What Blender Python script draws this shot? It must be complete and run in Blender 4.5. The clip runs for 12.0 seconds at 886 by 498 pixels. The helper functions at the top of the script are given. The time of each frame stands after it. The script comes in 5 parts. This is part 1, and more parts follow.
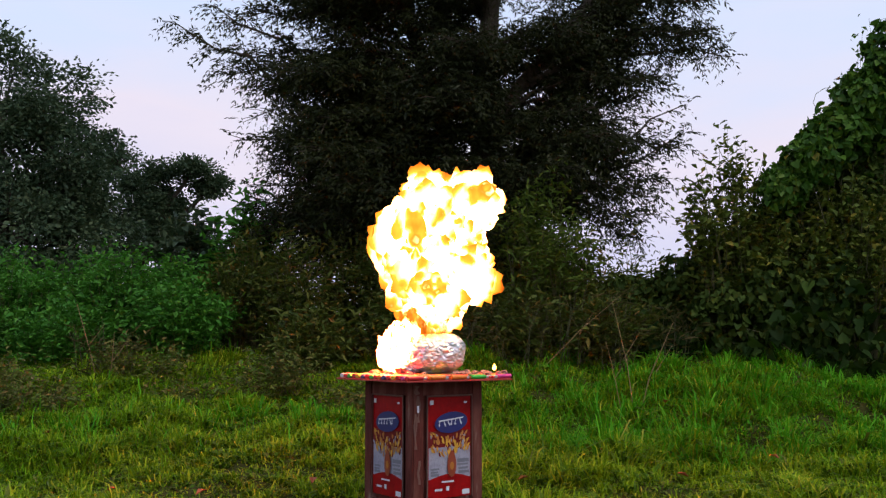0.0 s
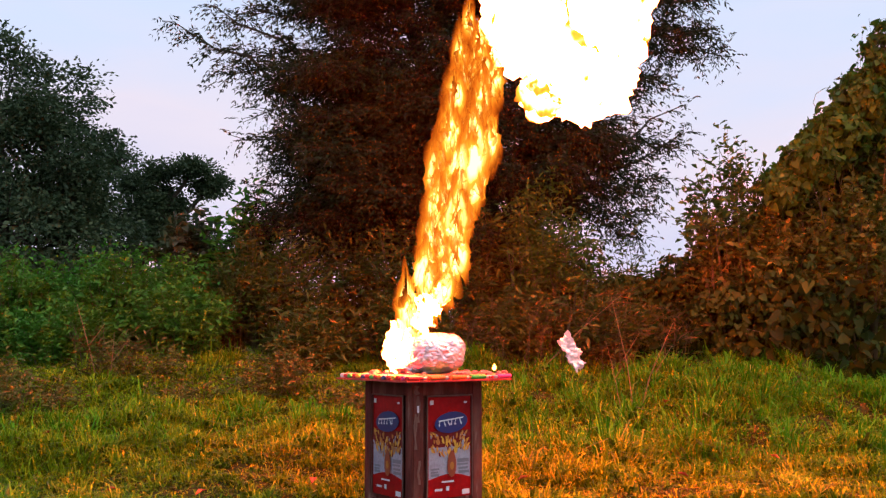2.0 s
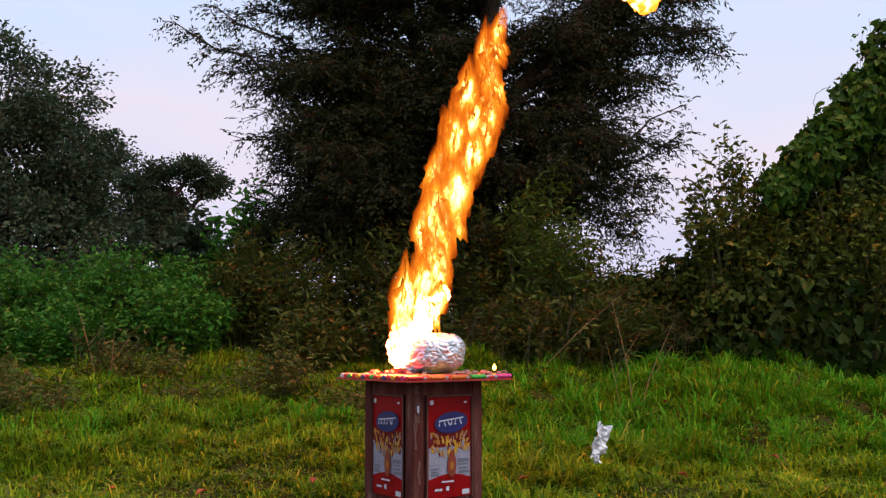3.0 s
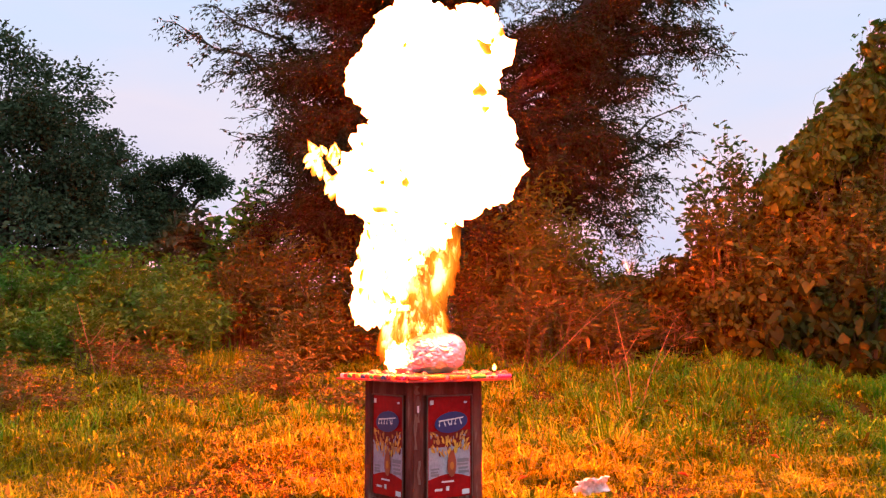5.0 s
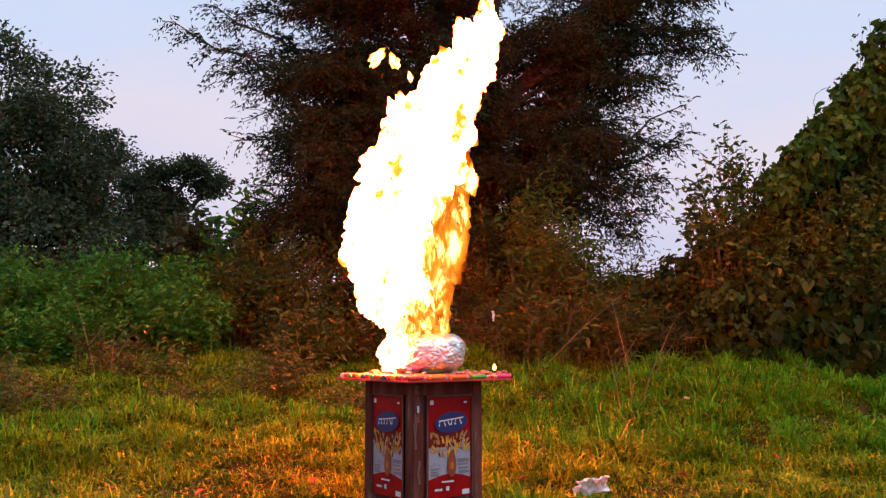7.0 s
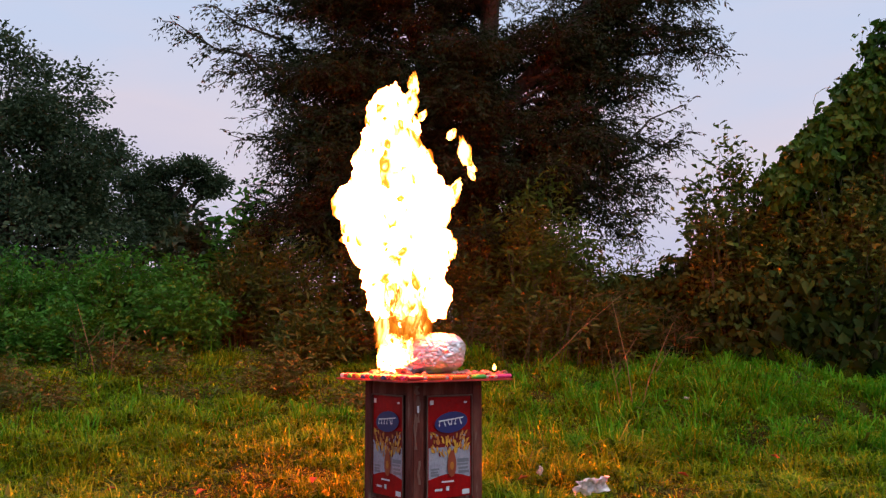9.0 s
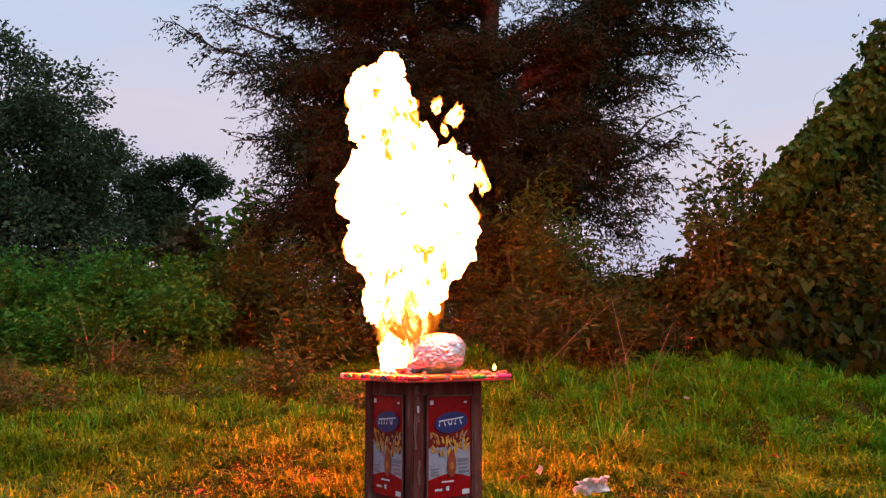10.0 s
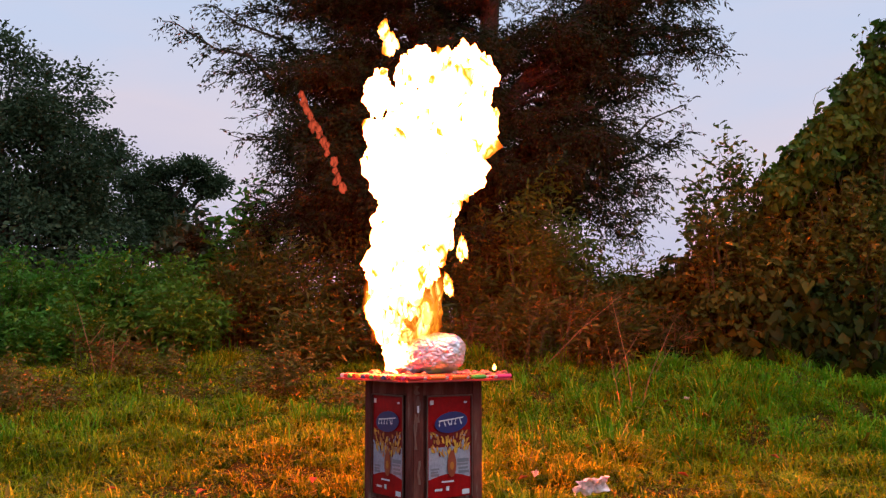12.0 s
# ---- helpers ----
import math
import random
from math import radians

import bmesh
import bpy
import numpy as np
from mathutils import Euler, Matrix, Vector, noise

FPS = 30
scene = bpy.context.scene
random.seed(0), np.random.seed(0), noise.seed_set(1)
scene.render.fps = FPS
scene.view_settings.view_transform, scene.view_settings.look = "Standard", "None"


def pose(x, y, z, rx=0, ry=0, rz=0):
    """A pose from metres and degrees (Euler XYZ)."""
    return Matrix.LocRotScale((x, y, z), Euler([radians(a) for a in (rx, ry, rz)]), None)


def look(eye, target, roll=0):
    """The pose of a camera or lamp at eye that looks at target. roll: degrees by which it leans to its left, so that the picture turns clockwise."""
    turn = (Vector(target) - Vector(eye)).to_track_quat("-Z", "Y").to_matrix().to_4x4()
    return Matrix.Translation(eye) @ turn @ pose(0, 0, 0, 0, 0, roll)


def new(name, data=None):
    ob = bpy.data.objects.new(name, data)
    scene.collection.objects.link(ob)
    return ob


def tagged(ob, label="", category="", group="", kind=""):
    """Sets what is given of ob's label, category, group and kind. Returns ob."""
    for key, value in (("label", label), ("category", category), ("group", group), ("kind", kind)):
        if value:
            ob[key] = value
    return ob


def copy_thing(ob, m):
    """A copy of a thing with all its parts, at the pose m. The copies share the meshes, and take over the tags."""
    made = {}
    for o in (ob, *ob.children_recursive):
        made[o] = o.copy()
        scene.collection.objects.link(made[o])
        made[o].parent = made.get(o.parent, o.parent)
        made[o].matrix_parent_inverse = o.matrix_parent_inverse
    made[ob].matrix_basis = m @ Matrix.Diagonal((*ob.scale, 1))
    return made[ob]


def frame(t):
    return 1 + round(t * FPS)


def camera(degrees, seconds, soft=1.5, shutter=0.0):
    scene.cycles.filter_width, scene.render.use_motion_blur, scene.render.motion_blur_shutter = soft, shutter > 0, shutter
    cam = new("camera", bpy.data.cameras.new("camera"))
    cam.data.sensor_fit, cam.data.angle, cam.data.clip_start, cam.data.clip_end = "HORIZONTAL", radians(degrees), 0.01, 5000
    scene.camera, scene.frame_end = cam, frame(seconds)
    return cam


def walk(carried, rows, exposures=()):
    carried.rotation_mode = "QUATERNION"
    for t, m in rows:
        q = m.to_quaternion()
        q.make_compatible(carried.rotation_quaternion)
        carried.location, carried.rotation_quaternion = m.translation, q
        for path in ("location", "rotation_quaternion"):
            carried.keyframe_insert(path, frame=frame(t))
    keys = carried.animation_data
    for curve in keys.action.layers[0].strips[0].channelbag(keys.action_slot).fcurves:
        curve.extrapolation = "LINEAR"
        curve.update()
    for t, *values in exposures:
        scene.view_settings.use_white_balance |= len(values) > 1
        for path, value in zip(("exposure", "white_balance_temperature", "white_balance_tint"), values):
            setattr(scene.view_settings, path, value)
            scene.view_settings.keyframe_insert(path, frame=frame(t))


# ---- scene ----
cam = camera(50, 12.0, soft=1.3)
EYE = Vector((0, 0, 0.607))
SIGHT = EYE + Vector((0, math.cos(radians(5.74)), math.sin(radians(5.74))))
walk(cam, [(0, look(EYE, SIGHT)), (12, look(EYE, SIGHT))], exposures=[(0, 0.0), (5, 0.0), (7, -0.12), (9, -0.28), (12, -0.28)])

# ---- sky and sun ----
world = bpy.data.worlds.new("evening_sky")
scene.world = world
world.use_nodes = True


def node(tree, kind, **values):
    n = tree.nodes.new(kind)
    for k, v in values.items():
        setattr(n, k, v)
    return n


def ramp(tree, fac, stops):
    n = tree.nodes.new("ShaderNodeValToRGB")
    el = n.color_ramp.elements
    while len(el) < len(stops):
        el.new(0.5)
    for e, (p, c) in zip(el, stops):
        e.position, e.color = p, (*c, 1)
    tree.links.new(fac, n.inputs["Fac"])
    return n.outputs["Color"]


def build_world():
    t = world.node_tree
    t.nodes.clear()
    out = t.nodes.new("ShaderNodeOutputWorld")
    sky = node(t, "ShaderNodeTexSky", sky_type="NISHITA", sun_disc=False, sun_elevation=radians(55),
               sun_rotation=radians(130), air_density=1.0, dust_density=2.0)
    clear = t.nodes.new("ShaderNodeBackground")
    clear.inputs["Strength"].default_value = 0.06
    t.links.new(sky.outputs["Color"], clear.inputs["Color"])
    co = t.nodes.new("ShaderNodeTexCoord")
    sep = t.nodes.new("ShaderNodeSeparateXYZ")
    t.links.new(co.outputs["Generated"], sep.inputs[0])
    nz = node(t, "ShaderNodeTexNoise")
    nz.inputs["Scale"].default_value, nz.inputs["Detail"].default_value = 2.2, 5
    mp = t.nodes.new("ShaderNodeMapping")
    mp.inputs["Scale"].default_value = (1, 1, 4)
    t.links.new(co.outputs["Generated"], mp.inputs["Vector"])
    t.links.new(mp.outputs["Vector"], nz.inputs["Vector"])
    mix = node(t, "ShaderNodeMath", operation="MULTIPLY_ADD")
    mix.inputs[1].default_value, mix.inputs[2].default_value = 0.34, -0.17
    t.links.new(nz.outputs["Fac"], mix.inputs[0])
    add = node(t, "ShaderNodeMath", operation="ADD")
    t.links.new(sep.outputs["Z"], add.inputs[0])
    t.links.new(mix.outputs[0], add.inputs[1])
    cloud = ramp(t, add.outputs[0], [(0.0, (0.60, 0.60, 0.78)), (0.10, (0.61, 0.60, 0.77)), (0.21, (0.72, 0.66, 0.77)),
                                     (0.33, (0.58, 0.66, 0.86)), (1.0, (0.46, 0.56, 0.82))])
    veil = t.nodes.new("ShaderNodeBackground")
    veil.inputs["Strength"].default_value = 1.3
    t.links.new(cloud, veil.inputs["Color"])
    m = t.nodes.new("ShaderNodeMixShader")
    m.inputs[0].default_value = 0.9
    t.links.new(clear.outputs[0], m.inputs[1])
    t.links.new(veil.outputs[0], m.inputs[2])
    t.links.new(m.outputs[0], out.inputs[0])


build_world()
sun = new("sun", bpy.data.lights.new("sun", "SUN"))
sun.data.energy, sun.data.angle, sun.data.color = 1.5, radians(18), (1.0, 0.93, 0.85)
sun.matrix_world = look((4, 0, 8), (0, 4, 0))


# ---- materials ----
def material(name):
    m = bpy.data.materials.new(name)
    m.use_nodes = True
    return m, m.node_tree, m.node_tree.nodes["Principled BSDF"]


def coords(t, scale, space="Object", stretch=(1, 1, 1)):
    co = t.nodes.new("ShaderNodeTexCoord")
    mp = t.nodes.new("ShaderNodeMapping")
    mp.inputs["Scale"].default_value = [scale * s for s in stretch]
    t.links.new(co.outputs[space], mp.inputs["Vector"])
    return mp.outputs["Vector"]


def noise_tex(t, scale, detail=4, rough=0.55, space="Object", stretch=(1, 1, 1)):
    n = t.nodes.new("ShaderNodeTexNoise")
    n.inputs["Scale"].default_value, n.inputs["Detail"].default_value, n.inputs["Roughness"].default_value = 1, detail, rough
    t.links.new(coords(t, scale, space, stretch), n.inputs["Vector"])
    return n.outputs["Fac"]


def bump(t, fac, bs, strength, dist=0.002):
    b = t.nodes.new("ShaderNodeBump")
    b.inputs["Strength"].default_value, b.inputs["Distance"].default_value = strength, dist
    t.links.new(fac, b.inputs["Height"])
    t.links.new(b.outputs[0], bs.inputs["Normal"])


def blend(t, a, b, fac, how="MIX"):
    m = t.nodes.new("ShaderNodeMixRGB")
    m.blend_type = how
    for sock, v in ((m.inputs["Color1"], a), (m.inputs["Color2"], b), (m.inputs["Fac"], fac)):
        if isinstance(v, (int, float)):
            sock.default_value = v
        elif isinstance(v, tuple):
            sock.default_value = (*v, 1)
        else:
            t.links.new(v, sock)
    return m.outputs["Color"]


def mat_noisy(name, stops, scale, rough=0.6, metal=0.0, bump_s=0.3, stretch=(1, 1, 1), fine=60, dist=0.002, sheen=0.5):
    """A surface in two scales of variation: broad patches in the ramp's colours and a fine grain."""
    m, t, bs = material(name)
    broad = noise_tex(t, scale, 5, 0.6, stretch=stretch)
    grain = noise_tex(t, scale * 7, 3, 0.6, stretch=stretch)
    col = ramp(t, broad, stops)
    col = blend(t, col, ramp(t, grain, [(0.3, (0.55, 0.55, 0.55)), (0.7, (1.0, 1.0, 1.0))]), 0.5, "MULTIPLY")
    t.links.new(col, bs.inputs["Base Color"])
    bs.inputs["Roughness"].default_value, bs.inputs["Metallic"].default_value = rough, metal
    bs.inputs["Specular IOR Level"].default_value = sheen
    bump(t, noise_tex(t, fine, 4), bs, bump_s, dist)
    return m


def mat_plain(name, col, rough=0.45, metal=0.0, wear=0.25):
    m, t, bs = material(name)
    n = noise_tex(t, 45, 4)
    c = blend(t, col, tuple(0.6 * v for v in col), ramp(t, n, [(0.42, (0, 0, 0)), (0.75, (wear * 2, wear * 2, wear * 2))]))
    t.links.new(c, bs.inputs["Base Color"])
    bs.inputs["Roughness"].default_value, bs.inputs["Metallic"].default_value = rough, metal
    bump(t, noise_tex(t, 150, 2), bs, 0.12)
    return m


def mat_leaf(name, stops, through_col, patch=None, gloss=0.45, thin=0.3, patch_scale=0.6, sheen=0.1):
    """Leaves: each one has its own tone; light comes partly through them. patch: stops of broad patches multiplied over."""
    m, t, bs = material(name)
    geo = t.nodes.new("ShaderNodeNewGeometry")
    col = ramp(t, geo.outputs["Random Per Island"], stops)
    if patch:
        col = blend(t, col, ramp(t, noise_tex(t, patch_scale, 4, 0.6), patch), 0.85, "MULTIPLY")
    t.links.new(col, bs.inputs["Base Color"])
    bs.inputs["Roughness"].default_value = gloss
    bs.inputs["Specular IOR Level"].default_value = sheen
    tr = t.nodes.new("ShaderNodeBsdfTranslucent")
    t.links.new(blend(t, col, through_col, 0.5), tr.inputs["Color"])
    mx = t.nodes.new("ShaderNodeMixShader")
    mx.inputs[0].default_value = thin
    t.links.new(bs.outputs[0], mx.inputs[1])
    t.links.new(tr.outputs[0], mx.inputs[2])
    t.links.new(mx.outputs[0], t.nodes["Material Output"].inputs["Surface"])
    return m


M = {}
M["soil"] = mat_noisy("soil", [(0.3, (0.03, 0.034, 0.008)), (0.55, (0.05, 0.05, 0.012)), (0.75, (0.03, 0.05, 0.008))], 2.5, 0.95, bump_s=0.8, dist=0.02, sheen=0.05)
M["grass"] = mat_leaf("grass", [(0.0, (0.090, 0.190, 0.006)), (0.45, (0.180, 0.320, 0.010)), (0.85, (0.320, 0.410, 0.016)), (1.0, (0.560, 0.450, 0.050))],
                      (0.28, 0.40, 0.008), [(0.3, (0.95, 0.72, 0.45)), (0.5, (1.0, 0.95, 0.8)), (0.68, (0.55, 0.98, 0.5))], 0.6, 0.3, 0.55, 0.08)
M["undergrowth"] = mat_leaf("undergrowth", [(0.0, (0.045, 0.095, 0.005)), (0.7, (0.075, 0.140, 0.008)), (1.0, (0.15, 0.13, 0.025))], (0.08, 0.15, 0.006), thin=0.2, sheen=0.08)
M["tall_grass"] = mat_leaf("tall_grass", [(0.0, (0.040, 0.190, 0.005)), (0.6, (0.080, 0.310, 0.010)), (0.95, (0.160, 0.380, 0.014)), (1.0, (0.40, 0.33, 0.06))],
                           (0.12, 0.40, 0.008), [(0.3, (0.75, 0.85, 0.6)), (0.65, (1, 1, 1))], 0.55, 0.3, 0.8, 0.1)
M["dry"] = mat_leaf("dry_stem", [(0.0, (0.16, 0.10, 0.05)), (1.0, (0.30, 0.20, 0.10))], (0.2, 0.12, 0.05), thin=0.05)
M["straw"] = mat_leaf("straw", [(0.0, (0.060, 0.060, 0.018)), (0.7, (0.095, 0.080, 0.028)), (1.0, (0.15, 0.11, 0.045))], (0.09, 0.08, 0.02), thin=0.1)
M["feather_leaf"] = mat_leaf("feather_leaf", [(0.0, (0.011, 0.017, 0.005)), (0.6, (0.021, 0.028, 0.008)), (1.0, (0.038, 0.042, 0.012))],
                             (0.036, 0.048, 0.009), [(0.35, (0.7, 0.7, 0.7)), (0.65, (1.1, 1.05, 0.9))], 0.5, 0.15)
M["far_leaf"] = mat_leaf("far_leaf", [(0.0, (0.030, 0.058, 0.030)), (0.6, (0.050, 0.080, 0.038)), (1.0, (0.080, 0.105, 0.048))],
                         (0.065, 0.11, 0.036), [(0.35, (0.6, 0.65, 0.7)), (0.65, (1.1, 1.05, 1.0))], 0.5, 0.2, 0.35)
M["weed_leaf"] = mat_leaf("weed_leaf", [(0.0, (0.035, 0.122, 0.015)), (0.6, (0.057, 0.198, 0.025)), (1.0, (0.103, 0.258, 0.034))],
                          (0.092, 0.274, 0.016), [(0.3, (0.6, 0.7, 0.7)), (0.65, (1.1, 1.1, 0.95))], 0.5, 0.25)
M["scrub_leaf"] = mat_leaf("scrub_leaf", [(0.0, (0.034, 0.061, 0.011)), (0.6, (0.075, 0.103, 0.020)), (0.92, (0.136, 0.145, 0.029)), (1.0, (0.217, 0.121, 0.033))],
                           (0.109, 0.145, 0.016), [(0.3, (0.65, 0.7, 0.6)), (0.65, (1.1, 1.0, 0.85))], 0.5, 0.25)
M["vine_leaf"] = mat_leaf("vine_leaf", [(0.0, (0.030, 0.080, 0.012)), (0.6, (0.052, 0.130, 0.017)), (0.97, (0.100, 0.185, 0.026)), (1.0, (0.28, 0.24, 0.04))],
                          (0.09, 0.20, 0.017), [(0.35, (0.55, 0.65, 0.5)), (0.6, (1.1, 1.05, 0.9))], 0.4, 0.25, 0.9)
# the next two: low vine leaves with the thicket's shade in their colour
M["shaded_vine"] = mat_leaf("shaded_vine", [(0.0, (0.022, 0.044, 0.007)), (0.7, (0.040, 0.068, 0.010)), (1.0, (0.070, 0.100, 0.016))], (0.05, 0.09, 0.008), [(0.35, (0.7, 0.75, 0.7)), (0.65, (1.1, 1.0, 0.9))], 0.6, 0.12, 0.9, 0.08)
M["shaded_broad_vine"] = mat_leaf("shaded_broad_vine", [(0.0, (0.010, 0.026, 0.004)), (0.8, (0.019, 0.044, 0.006)), (1.0, (0.050, 0.092, 0.013))], (0.06, 0.13, 0.008), [(0.35, (0.5, 0.55, 0.5)), (0.65, (1.1, 1.0, 0.9))], 0.6, 0.12, 2.0, 0.08)
M["olive_leaf"] = mat_leaf("olive_leaf", [(0.0, (0.058, 0.090, 0.014)), (0.7, (0.105, 0.150, 0.022)), (0.94, (0.18, 0.19, 0.035)), (1.0, (0.34, 0.27, 0.04))], (0.15, 0.19, 0.02), [(0.35, (0.6, 0.65, 0.6)), (0.65, (1.1, 1.0, 0.9))], 0.5, 0.2, 0.9)
M["light_leaf"] = mat_leaf("light_leaf", [(0.0, (0.055, 0.100, 0.014)), (0.7, (0.095, 0.150, 0.022)), (1.0, (0.16, 0.20, 0.035))], (0.12, 0.18, 0.02), [(0.35, (0.6, 0.65, 0.6)), (0.65, (1.1, 1.0, 0.9))], 0.5, 0.25, 0.9)
M["dead_leaf"] = mat_leaf("dead_leaf", [(0.0, (0.06, 0.11, 0.015)), (0.6, (0.11, 0.13, 0.025)), (1.0, (0.20, 0.13, 0.04))], (0.14, 0.12, 0.03), thin=0.2)
M["bark"] = mat_noisy("bark", [(0.3, (0.03, 0.024, 0.018)), (0.7, (0.09, 0.07, 0.05))], 4, 0.9, bump_s=0.9, stretch=(1, 1, 0.25), dist=0.02, sheen=0.1)
M["stem"] = mat_noisy("stem", [(0.3, (0.05, 0.055, 0.018)), (0.7, (0.11, 0.095, 0.035))], 6, 0.8)
M["wood"] = mat_noisy("old_wood", [(0.25, (0.05, 0.010, 0.008)), (0.45, (0.11, 0.026, 0.019)), (0.58, (0.15, 0.055, 0.04)), (0.7, (0.33, 0.22, 0.18))],
                      7, 0.75, bump_s=0.5, stretch=(2.6, 2.6, 0.5), sheen=0.12)
M["bare_wood"] = mat_noisy("bare_wood", [(0.3, (0.12, 0.05, 0.04)), (0.7, (0.20, 0.115, 0.09))], 30, 0.8, stretch=(2, 2, 0.4), sheen=0.1)
M["red_print"] = mat_noisy("red_print", [(0.25, (0.20, 0.002, 0.003)), (0.7, (0.38, 0.003, 0.004))], 9, 0.5, bump_s=0.06, fine=25, sheen=0.12)
M["dark_red_print"] = mat_noisy("dark_red_print", [(0.25, (0.12, 0.012, 0.012)), (0.7, (0.22, 0.02, 0.018))], 14, 0.4, bump_s=0.06, fine=25, sheen=0.12)
M["pale_print"] = mat_noisy("pale_print", [(0.25, (0.22, 0.20, 0.26)), (0.55, (0.36, 0.35, 0.42)), (0.75, (0.26, 0.15, 0.15))], 26, 0.4, bump_s=0.06, fine=25, sheen=0.12)
M["navy_print"] = mat_plain("navy_print", (0.015, 0.018, 0.12), 0.35)
M["white_print"] = mat_plain("white_print", (0.62, 0.62, 0.66), 0.4)
M["yellow_print"] = mat_plain("yellow_print", (0.62, 0.33, 0.03), 0.4)
M["amber_print"] = mat_plain("amber_print", (0.42, 0.15, 0.02), 0.4)
M["brown_print"] = mat_plain("brown_print", (0.26, 0.045, 0.018), 0.35)
M["grey_print"] = mat_plain("grey_print", (0.16, 0.16, 0.19), 0.4)
M["red_board"] = mat_noisy("red_board", [(0.3, (0.34, 0.02, 0.02)), (0.6, (0.5, 0.05, 0.03)), (0.8, (0.2, 0.02, 0.02))], 12, 0.5)
M["foil"] = mat_noisy("foil", [(0.3, (0.78, 0.78, 0.80)), (0.7, (0.88, 0.88, 0.89))], 8, 0.42, 1.0, bump_s=0.5, fine=70)
M["scrap_foil"] = mat_noisy("scrap_foil", [(0.3, (0.75, 0.74, 0.74)), (0.7, (0.86, 0.85, 0.85))], 20, 0.5, 0.35, bump_s=0.4, fine=70)
M["char"] = mat_noisy("char", [(0.3, (0.16, 0.05, 0.04)), (0.5, (0.42, 0.18, 0.14)), (0.75, (0.55, 0.38, 0.3))], 40, 0.7, bump_s=0.5)
M["steel"] = mat_plain("steel_hood", (0.6, 0.6, 0.62), 0.3, 1.0, 0.1)
for nm, c in (("red", (0.55, 0.02, 0.025)), ("green", (0.05, 0.40, 0.05)), ("yellow", (0.65, 0.42, 0.03)), ("orange", (0.65, 0.17, 0.02)),
              ("pink", (0.62, 0.05, 0.22)), ("purple", (0.22, 0.03, 0.25)), ("white", (0.66, 0.64, 0.62)), ("blue", (0.06, 0.08, 0.22))):
    M["lighter_" + nm] = mat_plain("lighter_" + nm, c, 0.3, wear=0.1)


def mat_flame(name, stops, power, scale, hot=0.0, veil=(-2.0, -1.0)):
    """Burning gas: gives off light, hottest where the surface lies deep, cooler and thinner on the licks that stand out."""
    m, t, bs = material(name)
    t.nodes.remove(bs)
    at = node(t, "ShaderNodeAttribute", attribute_name="warmth")
    nz = noise_tex(t, scale, 4, 0.6, stretch=(1, 1, 0.36))
    mul = node(t, "ShaderNodeMath", operation="MULTIPLY_ADD")
    t.links.new(nz, mul.inputs[0])
    mul.inputs[1].default_value, mul.inputs[2].default_value = 0.7, -0.35 + hot
    add = node(t, "ShaderNodeMath", operation="ADD")
    t.links.new(mul.outputs[0], add.inputs[0])
    t.links.new(at.outputs["Fac"], add.inputs[1])
    em = t.nodes.new("ShaderNodeEmission")
    t.links.new(ramp(t, add.outputs[0], stops), em.inputs["Color"])
    em.inputs["Strength"].default_value = power
    thin = t.nodes.new("ShaderNodeMapRange")
    thin.inputs["From Min"].default_value, thin.inputs["From Max"].default_value = veil
    t.links.new(add.outputs[0], thin.inputs["Value"])
    clear = t.nodes.new("ShaderNodeBsdfTransparent")
    mx = t.nodes.new("ShaderNodeMixShader")
    t.links.new(thin.outputs["Result"], mx.inputs[0])
    t.links.new(clear.outputs[0], mx.inputs[1])
    t.links.new(em.outputs[0], mx.inputs[2])
    t.links.new(mx.outputs[0], t.nodes["Material Output"].inputs["Surface"])
    return m


RIM, GOLD = [(0.0, (1.1, 0.16, 0.012)), (0.2, (1.6, 0.36, 0.022))], (2.6, 0.85, 0.07)


def fire_stops(at_gold, at_white, white):
    return [*RIM, (at_gold, GOLD), (at_white, white)]


M["fireball"] = mat_flame("fireball", fire_stops(0.34, 0.5, (400, 24, 4.5)), 1, 9, 0.15, (-0.22, 0.15))
M["great_fireball"] = mat_flame("great_fireball", fire_stops(0.34, 0.5, (1000, 48, 7.0)), 1, 9, 0.18, (-0.22, 0.15))
M["young_fire"] = mat_flame("young_fire", fire_stops(0.46, 0.72, (16, 7.5, 2.5)), 1, 9, -0.02, (-0.2, 0.25))
M["flame"] = mat_flame("flame", fire_stops(0.30, 0.5, (410, 24, 4.5)), 1, 13, 0.12, (-0.15, 0.25))
M["tongue"] = mat_flame("flame_tongue", [(0.15, (0.40, 0.04, 0.003)), (0.45, (1.0, 0.20, 0.010)), (0.66, (1.7, 0.60, 0.04)), (0.82, (6.0, 3.6, 0.9))], 1, 10, -0.05, (0.10, 0.80))
M["wisp"] = mat_flame("flame_wisp", fire_stops(0.45, 0.75, (24, 7, 1.6)), 1, 15, 0.05, (-0.1, 0.35))
M["ember"] = mat_flame("ember", [(0.2, (0.10, 0.012, 0.006)), (0.8, (0.5, 0.07, 0.03))], 1.5, 30)


# ---- mesh helpers ----
def mesh_of(name, verts, faces, mat, smooth=False):
    me = bpy.data.meshes.new(name)
    me.from_pydata([tuple(v) for v in verts], [], [tuple(f) for f in faces])
    me.materials.append(mat)
    if smooth:
        me.polygons.foreach_set("use_smooth", [True] * len(me.polygons))
    me.update()
    return me


